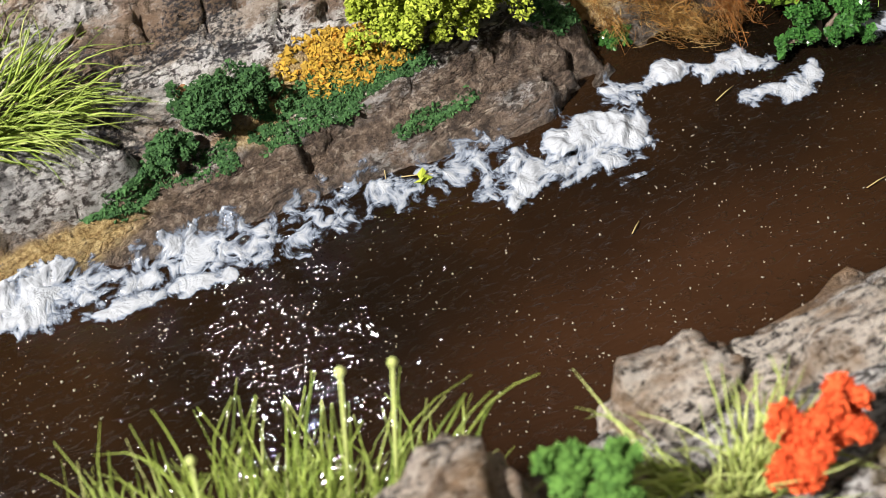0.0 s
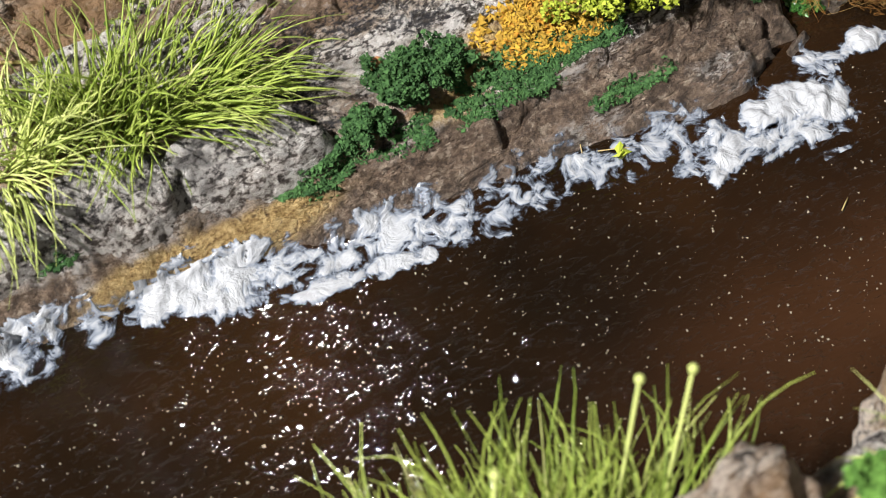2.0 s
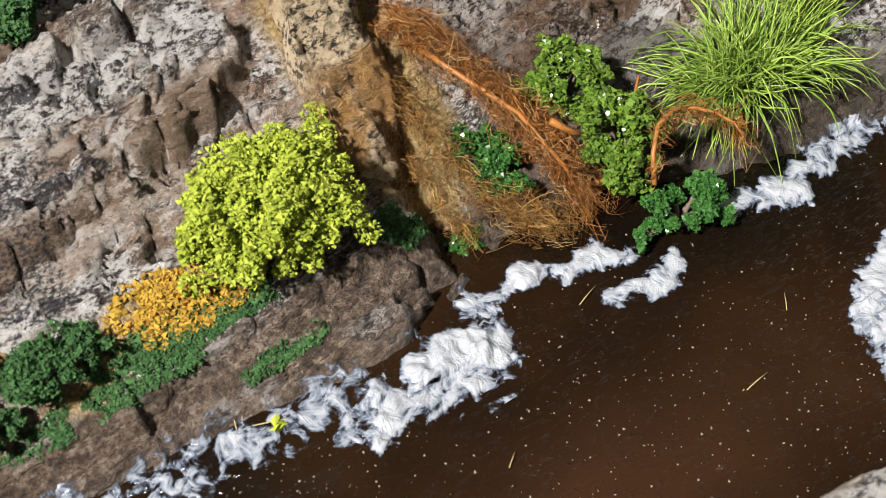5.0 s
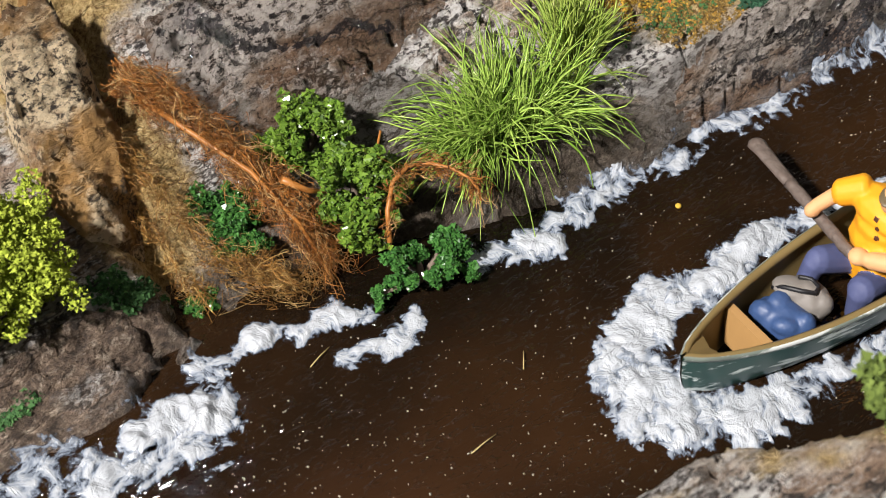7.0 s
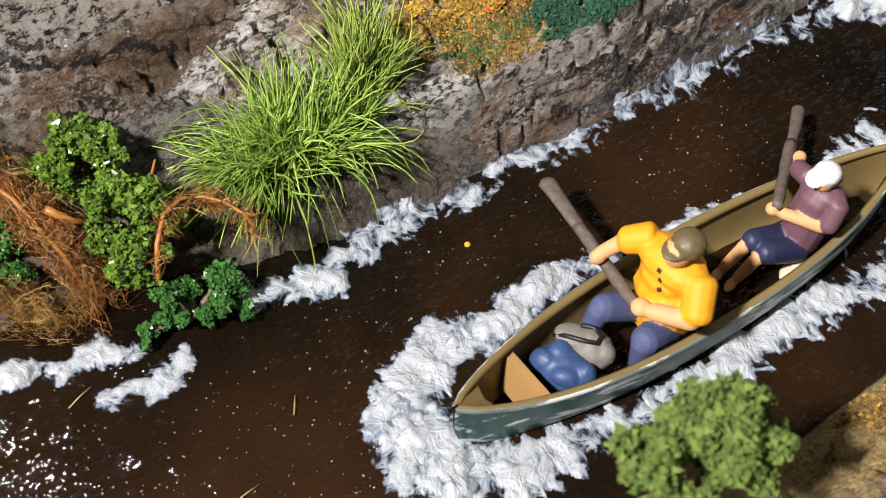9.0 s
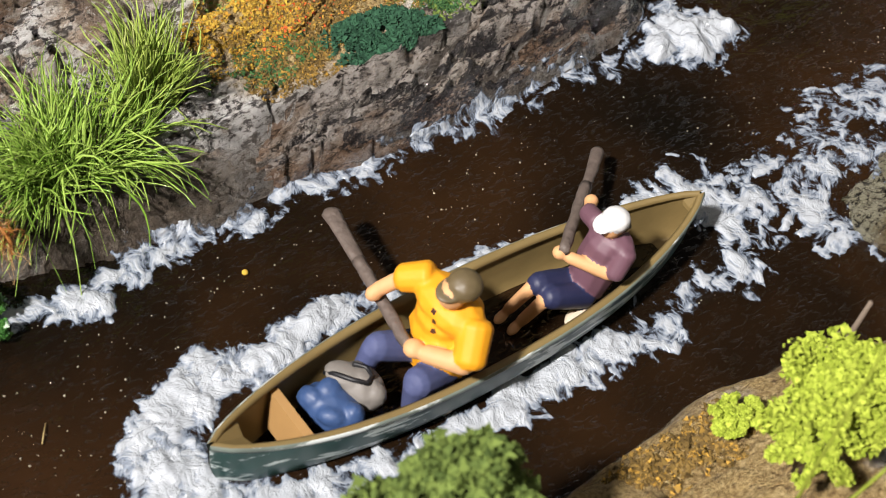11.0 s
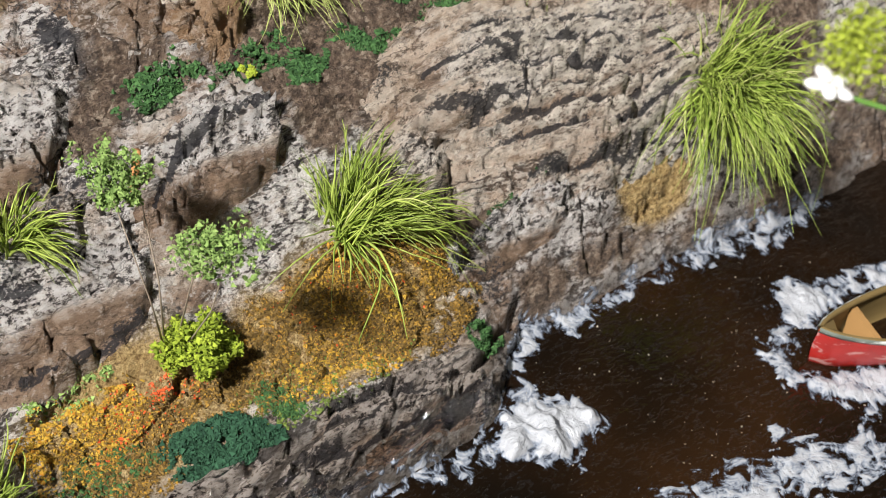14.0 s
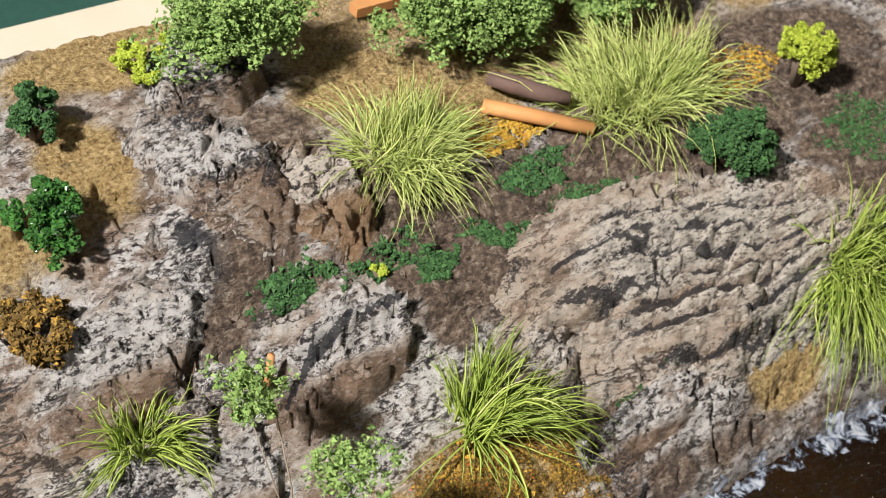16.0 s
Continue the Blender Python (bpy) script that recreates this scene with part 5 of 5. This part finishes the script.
moss(83, 19.5, 14, 6.5, 0, 6200, 0.28, RUST, "rust brown and golden flock meadow", 1.2)
moss(84, 22, 9, 5, 0, 1300, 0.28, GOLD, "golden flock beneath the grass tuft", 1.2)
moss(76, 16, 10, 4, 0, 1912, 0.26, GOLD, "golden flock at the meadow edge")
moss(95, 13, 3, 2, 0, 350, 0.34, MOSS, "dark moss beside the foam")
tuft((84, 28, ground_z(84, 28)), (3.4, 2.4), 11.5, 420, (0.85, 0.0, -0.15), GRASS, "tuft of green static grass over rust moss", 0.35, 1.2)
tuft((46.5, 39.5, ground_z(46.5, 39.5) + 1), (2.8, 1.8), 8.6, 230, (0.15, -0.35, 0), GRASS, "drooping tuft of green static grass on rock", 0.6, 1.1)
bush((57.6, 25.0, ground_z(57.6, 25)), (5.4, 4.4, 3.4), LEAF, "small sapling with a grey stem and green flock leaves", 180, 0.5, 18.6, 34, 17, "sapling", hollow=0.3, trunk=0.13, bark=BARK_PALE, shift=(-4.8, 6.2))
bush((58.2, 24.4, ground_z(58.2, 24.4)), (5.6, 4.6, 3.6), LEAF, "leafy sapling on a thin leaning stem", 140, 0.5, 20.4, 34, 18, "sapling", hollow=0.3, trunk=0.13, bark=BARK_PALE, shift=(-0.9, -5.4))
moss(46, 26, 5, 2, 0, 160, 0.34, LEAF, "scattered green flock on grey rock")
thing("stick", (61, 38.9, ground_z(61, 38.9)), "short upright piece of pale wood", "stick", "loose twigs",
      mesh_of("stick", *tube([(0, 0, -1), (0.1, 0.1, 2.5), (0.2, 0.4, 5.2)], [0.5, 0.48, 0.42], 6), WOOD))

# the striped rock and the back edge
moss(85, 43, 4, 2.4, 10, 420, 0.4, MOSS, "dark green moss in the brown gully")
moss(68.5, 46.5, 6, 2.4, 0, 600, 0.4, MOSS, "dark green moss along the rock")
bush((78, 44, ground_z(78, 44)), (1.3, 1.2, 1.0), LIME, "tiny lime green bush on brown soil", 160, 0.36, -0.2, 6, 19)
moss(80, 45.5, 7, 2.0, 20, 420, 0.36, MOSS, "thin dark green moss on the gully rim")
moss(95, 43, 6, 1.8, -30, 380, 0.36, MOSS, "dark green moss down the gully")
moss(110, 43, 8, 1.6, -10, 260, 0.34, MOSS, "sparse moss on top of the striped rock")
moss(112, 30.5, 1.8, 1.2, 0, 90, 0.34, MOSS, "small moss spot on the striped rock")
moss(98.5, 40, 2.4, 4, -20, 420, 0.4, MOSS, "dark green moss beside the striped rock")
moss(104, 48, 6, 2.5, 0, 420, 0.4, MOSS, "dark moss at the top of the striped rock")
moss(108, 24, 5, 1.0, 0, 260, 0.34, MOSS, "dark moss under the striped rock")
tuft((139.5, 23.0, 20), (3.4, 3.4), 14, 760, (0.1, -0.85, 0.1), GRASS, "large drooping tuft of green static grass at the water", 0.75, 0.75, 0.2)
tuft((89, 57, ground_z(89, 57)), (4.6, 3.8), 9.8, 760, (0.05, -0.2, 0), GRASS_PALE, "pale green static grass tuft on the hill", 0.45, 1.0, 0.15)
tuft((123.5, 53.5, ground_z(123.5, 53.5)), (9, 3.4), 12, 900, (-0.15, 0.25, 0), GRASS_PALE, "broad pale green static grass tuft on the hill", 0.4, 1.0, 0.15)
bush((128.6, 40, ground_z(128.6, 40)), (5.2, 4.8, 4.4), MOSS, "round dark green bush on the hilltop", 2400, 0.38, -1.0, 40, 20, hollow=0.75)
bush((146.5, 46.5, ground_z(146.5, 46.5)), (4.0, 3.8, 6.0), LIME, "tall lime green bush at the back", 1300, 0.46, -0.5, 24, 21)
bush((77, 76, ground_z(77, 76)), (11, 7.5, 7.5), LEAF, "loose leafy green bush with grey twigs", 1600, 0.55, 0, 70, 22, hollow=0.35)
bush((67, 79, ground_z(67, 79)), (6, 4, 3.4), LIME, "low yellow-green bush at the back edge", 800, 0.5, -0.6, 10, 23)
bush((109, 70, ground_z(109, 70)), (15, 8, 8), LEAF, "large leafy green bush on the hill", 2900, 0.55, 0, 100, 24, hollow=0.35)
bush((130, 67, ground_z(130, 67)), (11, 7, 7), LEAF, "leafy green bush beside the grass", 1900, 0.55, 0, 70, 25, hollow=0.35)
moss(103, 56, 7, 4, 0, 1000, 0.42, GOLD, "golden flock beneath the log")
moss(140, 52, 9, 4, 0, 400, 0.36, GOLD, "golden flock on the hilltop")
moss(152, 37, 9, 5, 0, 500, 0.36, MOSS, "dark moss on the hilltop")
log = thing("log", (103.4, 59.4, ground_z(103.4, 59.4) + 1.0), "short split log of fresh orange wood", "log", "cut wood",
            mesh_of("log", *tube([(0, 0, 0), (3, -3, 0.25), (10.2, -9.6, 0.3)], [1.15, 1.2, 1.1], 9, 0.8), WOOD))
thing("bark_stick", (105.8, 62.2, ground_z(105.8, 62.2) + 1.6), "dark bark-covered stick lying by the log", "stick", "cut wood",
      mesh_of("bark_stick", *tube([(0, 0, 0.6), (2, -2.4, 0.7), (4.6, -5.2, 0.6), (7.4, -7.6, 0.5)], [0.9, 1.25, 1.15, 0.9], 9), BARK))
thing("plank", (97.5, 80, ground_z(97.5, 80) + 1.0), "small orange plank under the bush", "plank", "cut wood",
      mesh_of("plank", *box((0, -0.6, -0.6), (7, 1.2, 0.8)), WOOD, False))
bush((46, 63, ground_z(46, 63)), (5, 6, 4), MOSS_WET, "dark green wet bush on ochre soil", 900, 0.5, -0.6, 14, 26)
bush((41.5, 53, ground_z(41.5, 53)), (4, 5.5, 3), RUST, "dark rust brown bush in shade", 800, 0.45, -0.8, 14, 28)
bush((52, 76, ground_z(52, 76)), (3.5, 3.5, 4), MOSS, "dark green bush on ochre soil", 700, 0.45, -0.4, 10, 27)

# near bank
tuft((-83.5, -33.5, near_z(-83.5, -34.5)), (12, 3), 16, 900, (0, 0.45, 0.2), GRASS, "tuft of green static grass on the near bank", 0.1, 0.5, 0.2)
for x, y in ((-72.6, -29.6), (-69.2, -30.6), (-84, -31)):
    z = near_z(x, y)
    thing("seed_stalk", (x, y, z), "pale green stalk with a round seed head", "stalk", "seed stalks",
          mesh_of("seed_stalk", *joined([(tube([(0, 0, -1), (0.1, 0.3, (37 - z) * 0.5), (0.3, 0.8, 37 - z)], [0.17, 0.15, 0.13], 7), 0), (ball((0.3, 0.8, 37.3 - z), (0.36, 0.36, 0.42)), 0)])[:2], GRASS_PALE))
bush((-60, -42.5, 33), (4.6, 3.6, 2.4), SHRUB, "green leafy bush on the boulder", 700, 0.6, -1.0, 10, 31)
bush((-45, -46, near_z(-45, -46)), (4.6, 3.6, 4.2), RED, "bright orange-red flowering bush", 700, 0.55, 0.5, 10, 32)
tuft((-50, -45, near_z(-50, -45)), (4, 3), 10, 200, (0, 0, 0), GRASS_PALE, "pale tuft beside the red flowers", 0.3, 0.8)
bush((17, -42, near_z(17, -42)), (10.5, 4.6, 6.5), OLIVE, "dark olive green bush on the near bank", 2000, 0.6, -0.5, 22, 33)
bush((30, -37.5, near_z(30, -37.5)), (5, 3, 3), OLIVE, "olive green bush by the water", 700, 0.5, -0.4, 12, 34)
moss(50, -43, 9, 4, 0, 700, 0.4, RUST, "rust flock on the near bank", near=True)
bush((54, -43.5, near_z(54, -43.5)), (4, 2.5, 2.5), LIME, "low lime bush on the near bank", 600, 0.45, -0.3, 10, 35)
bush((61, -47, near_z(61, -47)), (6, 4, 5), LIME, "lime bush with a bare twig on the near bank", 1100, 0.5, 0.5, 14, 36)
bush((53, -51.5, near_z(53, -51.5)), (8.5, 4.5, 7), LIME, "large lime bush on the near bank", 2000, 0.6, 3, 40, 37)
bush((36, -58, near_z(36, -58)), (3.0, 2.6, 24), LIME, "tall lime plant standing on the near bank", 760, 0.9, 43 - near_z(36, -58), 34, 38, "tall_plant", trunk=0.16, bark=LIME, shift=(3.6, 0.9), shear=(-0.14, 0.34))
bush((64, -58, near_z(64, -58)), (9, 6, 7), LIME, "broad lime bush at the front edge", 1600, 0.7, 3, 16, 39)
for x, y, h in ((61.5, -46.2, 25.3), (59.0, -46.0, 22.3)):
    z = near_z(x, y)
    thing("bare_twig", (x, y, z), "bare brown twig standing in the bush", "twig", "loose twigs",
          mesh_of("bare_twig", *joined([(tube([(0, 0, -1), (0.2, 0.1, (h - z) * 0.6), (0, 0, h - z)], [0.4, 0.3, 0.22], 6), 0), (tube([(0.2, 0.1, (h - z) * 0.7), (1.4, 0.4, (h - z) * 0.9)], [0.25, 0.15], 6), 0)])[:2], TWIG))

ob = thing("white_flower", (112, -56, near_z(112, -56)), "tall white flower with a lime leaf on the near bank", "flower")
o = np.array((112, -56, near_z(112, -56)))
part("stem", mesh_of("stem", *tube(np.array([(112, -56, o[2] - 1), (110, -53, 40), (102, -46, 64), (86, -32, 79), (73.5, -22.6, 81.4)]) - o, [0.4, 0.35, 0.3, 0.2, 0.18], 7), SHRUB), ob, "dark green stem")
PETAL = plain("white_petal", (0.8, 0.8, 0.8), 0.6, 0.05)
for k in range(5):
    a = k * 1.2566
    part("petal", mesh_of("petal", *ball(np.array((73 + 1.0 * math.cos(a), -22.4 + 1.0 * math.sin(a), 82 + 0.3 * (k % 2))) - o, (0.9, 0.6, 0.35), math.degrees(a)), PETAL), ob)
cv, cf = crumbs(np.array((76.0, -21.6, 84)) - o + RNG.normal(0, 1, (1100, 3)) * (1.4, 1.2, 1.5), RNG.uniform(0.08, 0.18, 1100))
part("leaf", mesh_of("leaf", cv, cf, LIME, False), ob, "lime green leaf cluster", "stuff")

# ---- foam and drift on the water ----
def foam(name, marks, turn, label, cover=0.0, high=0.9, streak=1.0, grain=0.22, seed=1, feather=0.7, white=1.0, climb=1.6):
    """A skin of foam gel along round dabs x, y, radius: lumpy in the middle, teased out into strands that point away from its
    spine (feather 1) or lie along turn (feather 0), ragged and holed by noise."""
    m = np.array(marks, float)
    lo, hi = (m[:, :2] - m[:, 2:] * 1.6).min(0), (m[:, :2] + m[:, 2:] * 1.6).max(0)
    xs, ys = np.arange(lo[0], hi[0], grain), np.arange(lo[1], hi[1], grain)
    gx, gy = np.meshgrid(xs, ys)
    x, y = gx.ravel(), gy.ravel()
    wx, wy = x + 2.6 * (fbm(x * 0.22, y * 0.22, seed, 3) - 0.5), y + 2.6 * (fbm(x * 0.22, y * 0.22, seed + 1, 3) - 0.5)
    d, arc, off, run = np.full(len(x), -9.0), np.zeros(len(x)), np.zeros(len(x)), 0.0
    for p, q in zip(m[:-1], m[1:]) if len(m) > 1 else ((m[0], m[0] + (0.01, 0, 0)),):
        e = q[:2] - p[:2]
        t = np.clip(((wx - p[0]) * e[0] + (wy - p[1]) * e[1]) / (e @ e), 0, 1)
        r = p[2] + (q[2] - p[2]) * t
        ox, oy = wx - p[0] - t * e[0], wy - p[1] - t * e[1]
        near = 1 - np.hypot(ox, oy) / r
        size = np.hypot(*e)
        swing = np.where((t <= 0) | (t >= 1), np.arctan2(ox * e[1] - oy * e[0], np.abs(ox * e[0] + oy * e[1]) + 1e-6), 0.0)
        win = near > d
        arc = np.where(win, run + t * size + 2.0 * swing, arc)
        off = np.where(win, np.hypot(ox, oy), off)
        d = np.maximum(d, near)
        run += size
    c, s = np.cos(turn), np.sin(turn)
    u, w = x * c + y * s, y * c - x * s
    w = w + 6.0 * (fbm(x * 0.10, y * 0.10, seed + 6, 2) - 0.5) + 1.2 * fbm(u * 0.25, w * 0.25, seed + 7, 2)
    bent = arc + 2.2 * (fbm(x * 0.35, y * 0.35, seed + 10, 2) - 0.5)
    tease = fbm(bent * 0.7 + 0.3 * off, off * 0.25, seed + 9, 3) - 0.5
    brush = (1 - feather) * (fbm(u * 0.28, w * 1.0, seed + 2, 3) - 0.5) + feather * tease
    lump = fbm(x * 0.42, y * 0.42, seed + 4, 3) - 0.5
    patch = fbm(x * 0.11, y * 0.11, seed + 8, 2) - 0.5
    rim = step(0.75, 0.0, d)
    val = 1.0 * np.minimum(d, 0.6) + cover - 0.22 + streak * (0.45 + 0.85 * rim) * brush + 1.2 * lump + 1.1 * patch * (cover < 0.3)
    thick = np.clip(val, 0, 1)
    land = bank_height(x, y)
    knob = fbm(x * 0.55, y * 0.55, seed + 5, 2)
    z = np.maximum(-0.10 + (val > -0.15) * 0.12, np.where(land < climb - 0.3, land + 0.12, -0.1)) + 0.55 * high * thick * (0.1 + 1.5 * knob + 0.5 * brush)
    ok = ((val > -0.2) & (land < climb)).reshape(gx.shape)
    nx = len(xs)
    i = np.arange(len(ys) - 1)[:, None] * nx + np.arange(nx - 1)[None]
    i = i[ok[:-1, :-1] & ok[1:, :-1] & ok[:-1, 1:] & ok[1:, 1:]].ravel()
    used, f = np.unique(np.stack([i, i + 1, i + nx + 1, i + nx], 1), return_inverse=True)
    o = np.array([m[:, 0].mean(), m[:, 1].mean(), 0])
    me = mesh_of(name, np.stack([x, y, z], 1)[used] - o, f.reshape(-1, 4), FOAM)
    at = me.attributes.new("thick", "FLOAT", "POINT")
    at.data.foreach_set("value", np.clip(0.06 + white * 1.5 * val[used] * (0.75 + 0.25 * (high > 1)), -0.3, 1.2).astype(np.float32))
    at = me.attributes.new("flow", "FLOAT_VECTOR", "POINT")
    fl = np.stack([(1 - feather) * u * 0.35 + feather * off * 0.4, (1 - feather) * w * 1.25 + feather * bent * 1.1, u * 0], 1)
    at.data.foreach_set("vector", fl[used].astype(np.float32).ravel())
    return thing(name, o, label, "foam", "foam on the water", me, "stuff")


foam("foam_band", [(-114, 18.5, 4), (-100, 17.6, 3.6), (-92, 17.2, 3.4), (-83, 15.2, 3.4), (-75, 13.2, 3.2), (-66, 12.4, 3.6), (-58, 11.6, 3.2), (-47, 9.8, 3.6), (-38, 8.6, 3.4)], 2.0, "white foam brushed along the far shore", 0.10, 0.7, seed=3, feather=0.6, white=0.62, climb=2.4)
foam("foam_streak", [(-80, 10.4, 0.9), (-71.5, 9.9, 1.1), (-66.5, 8.5, 0.8)], 0.0, "thin streak of foam on dark water", 0.1, 0.3, seed=5, feather=0.1)
foam("foam_heap", [(-90, 16.4, 2.6), (-85.5, 15.0, 3.0)], 1.0, "heaped white foam at the shore", 0.5, 1.4, 0.5, seed=7)
foam("foam_splash", [(-40.5, 4.4, 1.4), (-36, 5.0, 2.4), (-30, 5.2, 3.4), (-25, 5.6, 3.6), (-21.4, 3.4, 1.0)], 0.55, "thick streaked white splash foam at the rock end", 0.16, 1.0, 2.2, seed=9, feather=0.15, white=0.85)
foam("foam_heap", [(-29, 7.6, 2.8), (-24.6, 6.6, 3.2)], 0.7, "heaped white foam at the rock end", 0.5, 2.0, 0.5, seed=11)
foam("foam_lump", [(-20.6, 10.3, 1.9), (-16.5, 10.6, 1.6), (-12.8, 10.4, 1.6), (-11.2, 8.4, 1.4), (-6.6, 8.8, 2.2), (-4.2, 7.2, 1.6)], 1.0, "white foam lumps in the cove", 0.25, 1.3, 1.0, seed=13, feather=0.8)
foam("foam_dab", [(-9.0, 3.4, 1.0), (-5.6, 2.2, 1.9), (-2.0, 1.9, 1.4), (0.2, 4.2, 0.8)], 0.4, "separate dab of white foam on dark water", 0.32, 0.8, 0.6, seed=15, feather=0.4)
foam("foam_band", [(8.6, 5.4, 1.6), (12.7, 4.1, 2.2), (16.4, 3.6, 2.8), (20.7, 4.4, 2.6), (25.5, 5.4, 2.8), (30, 5.0, 1.8), (35, 4.1, 1.4)], 1.3, "white foam at the wet grass", 0.12, 0.9, 1.1, seed=17, feather=0.9, white=0.85)
foam("foam_heap", [(14.6, 3.8, 1.8), (17.2, 3.0, 1.8)], 1.0, "heaped foam below the grass", 0.4, 1.4, 0.7, seed=19)
foam("foam_band", [(34.9, 5.0, 1.8), (41.4, 4.8, 1.6), (48.3, 4.2, 2.2), (59, 4.0, 2.4), (68.3, 3.8, 2.8), (74.8, 3.4, 2.6), (81.3, 2.8, 2.6), (88, 2.2, 3.0)], 1.7, "thin foam along the wet rock shelf", 0.08, 0.5, 1.1, seed=21, feather=0.9, white=0.6, climb=3.4)
foam("foam_heap", [(91.0, 1.2, 2.4), (96.0, 0.6, 4.2), (99.0, 0.8, 3.4)], 0.8, "big white heap of foam at the rock point", 0.6, 2.8, 0.4, seed=23)
foam("foam_band", [(97.5, 5, 2.0), (98.6, 10, 2.4), (104.8, 13.6, 2.0), (110, 12.6, 1.8), (119, 12.4, 2.6), (128.7, 13.0, 2.2), (135.3, 12.2, 2.4), (145.3, 13.1, 3), (158, 11.5, 3.4)], 1.3, "white foam along the striped rock shore", 0.08, 0.7, 1.1, seed=25, feather=0.85, white=0.72, climb=2.6)
# wakes round the canoes
foam("foam_wake", [(13, -12, 3.6), (20, -9.4, 3.2), (26, -10.8, 2.8), (34.5, -10.4, 2.6), (44.4, -12.0, 2.0), (52, -12.8, 1.7), (62, -14.2, 1.6), (71, -15.6, 2.4), (79, -17.6, 3.4), (82, -22.5, 3.6), (77, -27.0, 3.4), (66, -28.2, 2.8), (52, -28.0, 2.6), (40, -27.0, 2.2), (28, -26.2, 2.6), (18, -24.5, 3.2), (10.6, -18.4, 3.8), (13, -12, 3.6)], 0.9, "ring of white foam round the green canoe", 0.13, 1.2, 1.5, seed=27, feather=0.75)
foam("foam_heap", [(12, -16, 3.4), (12.4, -21, 3.4)], 0.8, "heaped white foam at the stern of the canoe", 0.45, 1.9, 0.6, seed=29)
foam("foam_heap", [(34.6, -9.2, 1.9), (28, -11.0, 2.0), (22, -10.6, 2.0)], 0.8, "heaped white foam beside the canoe", 0.4, 1.8, 0.6, seed=30)
foam("foam_wake", [(135, -4, 3.4), (140, 0.0, 2.8), (150, -0.8, 3), (164, -4.5, 4), (176, -8, 4), (172, -24, 4), (152, -21, 4.4), (141, -16.0, 4.4), (133.5, -12, 3.6), (131.0, -7, 2.8), (135, -4, 3.4)], 1.2, "ring of white foam round the red canoe", 0.16, 1.5, 1.4, seed=31, feather=0.7)
foam("foam_rapids", [(87, -18.4, 2.6), (95.6, -18.6, 4.4), (107, -17, 4.4), (117, -18.4, 4), (130, -22.5, 4)], -0.25, "white streaks of foam over the rapids", 0.02, 0.6, 2.6, seed=33, feather=0.1, white=0.72)
foam("foam_rapids", [(88, -22.6, 3.0), (89.6, -28.6, 3.4), (92, -35, 3.4), (99, -39, 3.6), (108, -36.5, 3.6), (111.5, -30, 3.4), (107.6, -23.6, 3.2), (97, -22.4, 3.4), (88, -22.6, 3.0)], 0.35, "white foam breaking round the boulder", 0.06, 0.9, 2.6, seed=35, feather=0.3, white=0.75)

# drifting specks, many of them glints put in as pale crumbs, and straws
n = 4200
x, y = RNG.uniform(-125, 150, n), RNG.uniform(-30, 10, n)
keep = (RNG.uniform(0, 1, n) < np.interp(x, [-20, 40], [1.0, 0.45])) & (y < shore(x) - 3) & ~((np.abs(x - 43) < 32) & (np.abs(y + 20) < 8))
v, f = crumbs(np.stack([x, y, np.full(n, 0.08)], 1)[keep], RNG.uniform(0.03, 0.11, keep.sum()), 0.5)
thing("glint_dust_specks", (0, 0, 0), "tiny pale specks of dust and painted glints on the water", "specks", mesh=mesh_of("glint_dust_specks", v, f, plain("pale_speckle", (0.5, 0.45, 0.36), 0.4)), kind="stuff")
for x, y, a, ln in ((-12.5, 4.6, 0.3, 3.0), (-6, -12.6, 0.1, 3.2), (-48, 12, 1.2, 5), (-46.5, 11.5, -0.4, 4.4), (4, -8, 0.9, 2.2), (-30, -6, 0.6, 1.8)):
    thing("floating_straw", (x, y, 0.25), "thin dry straw floating on the water", "straw", "floating straws",
          mesh_of("floating_straw", *tube([(0, 0, 0), (ln * 0.5 * math.cos(a), ln * 0.5 * math.sin(a), 0.15), (ln * math.cos(a), ln * math.sin(a), 0)], [0.055, 0.06, 0.04], 5), STRAW))
thing("lime_crumb", (-44.7, 9.9, 0.4), "crumb of lime green flock on the foam", "flock crumb",
      mesh=mesh_of("lime_crumb", *crumbs(np.array([(0, 0, 0), (0.5, 0.2, 0.1), (0.1, 0.6, 0.2), (-0.4, 0.1, 0.1)]), np.array([0.5, 0.45, 0.4, 0.4])), LIME, False))
thing("yellow_crumb", (30.5, -1.3, 0.2), "tiny tan crumb on dark water", "flock crumb", mesh=mesh_of("yellow_crumb", *ball((0, 0, 0), (0.35, 0.35, 0.25)), GOLD))
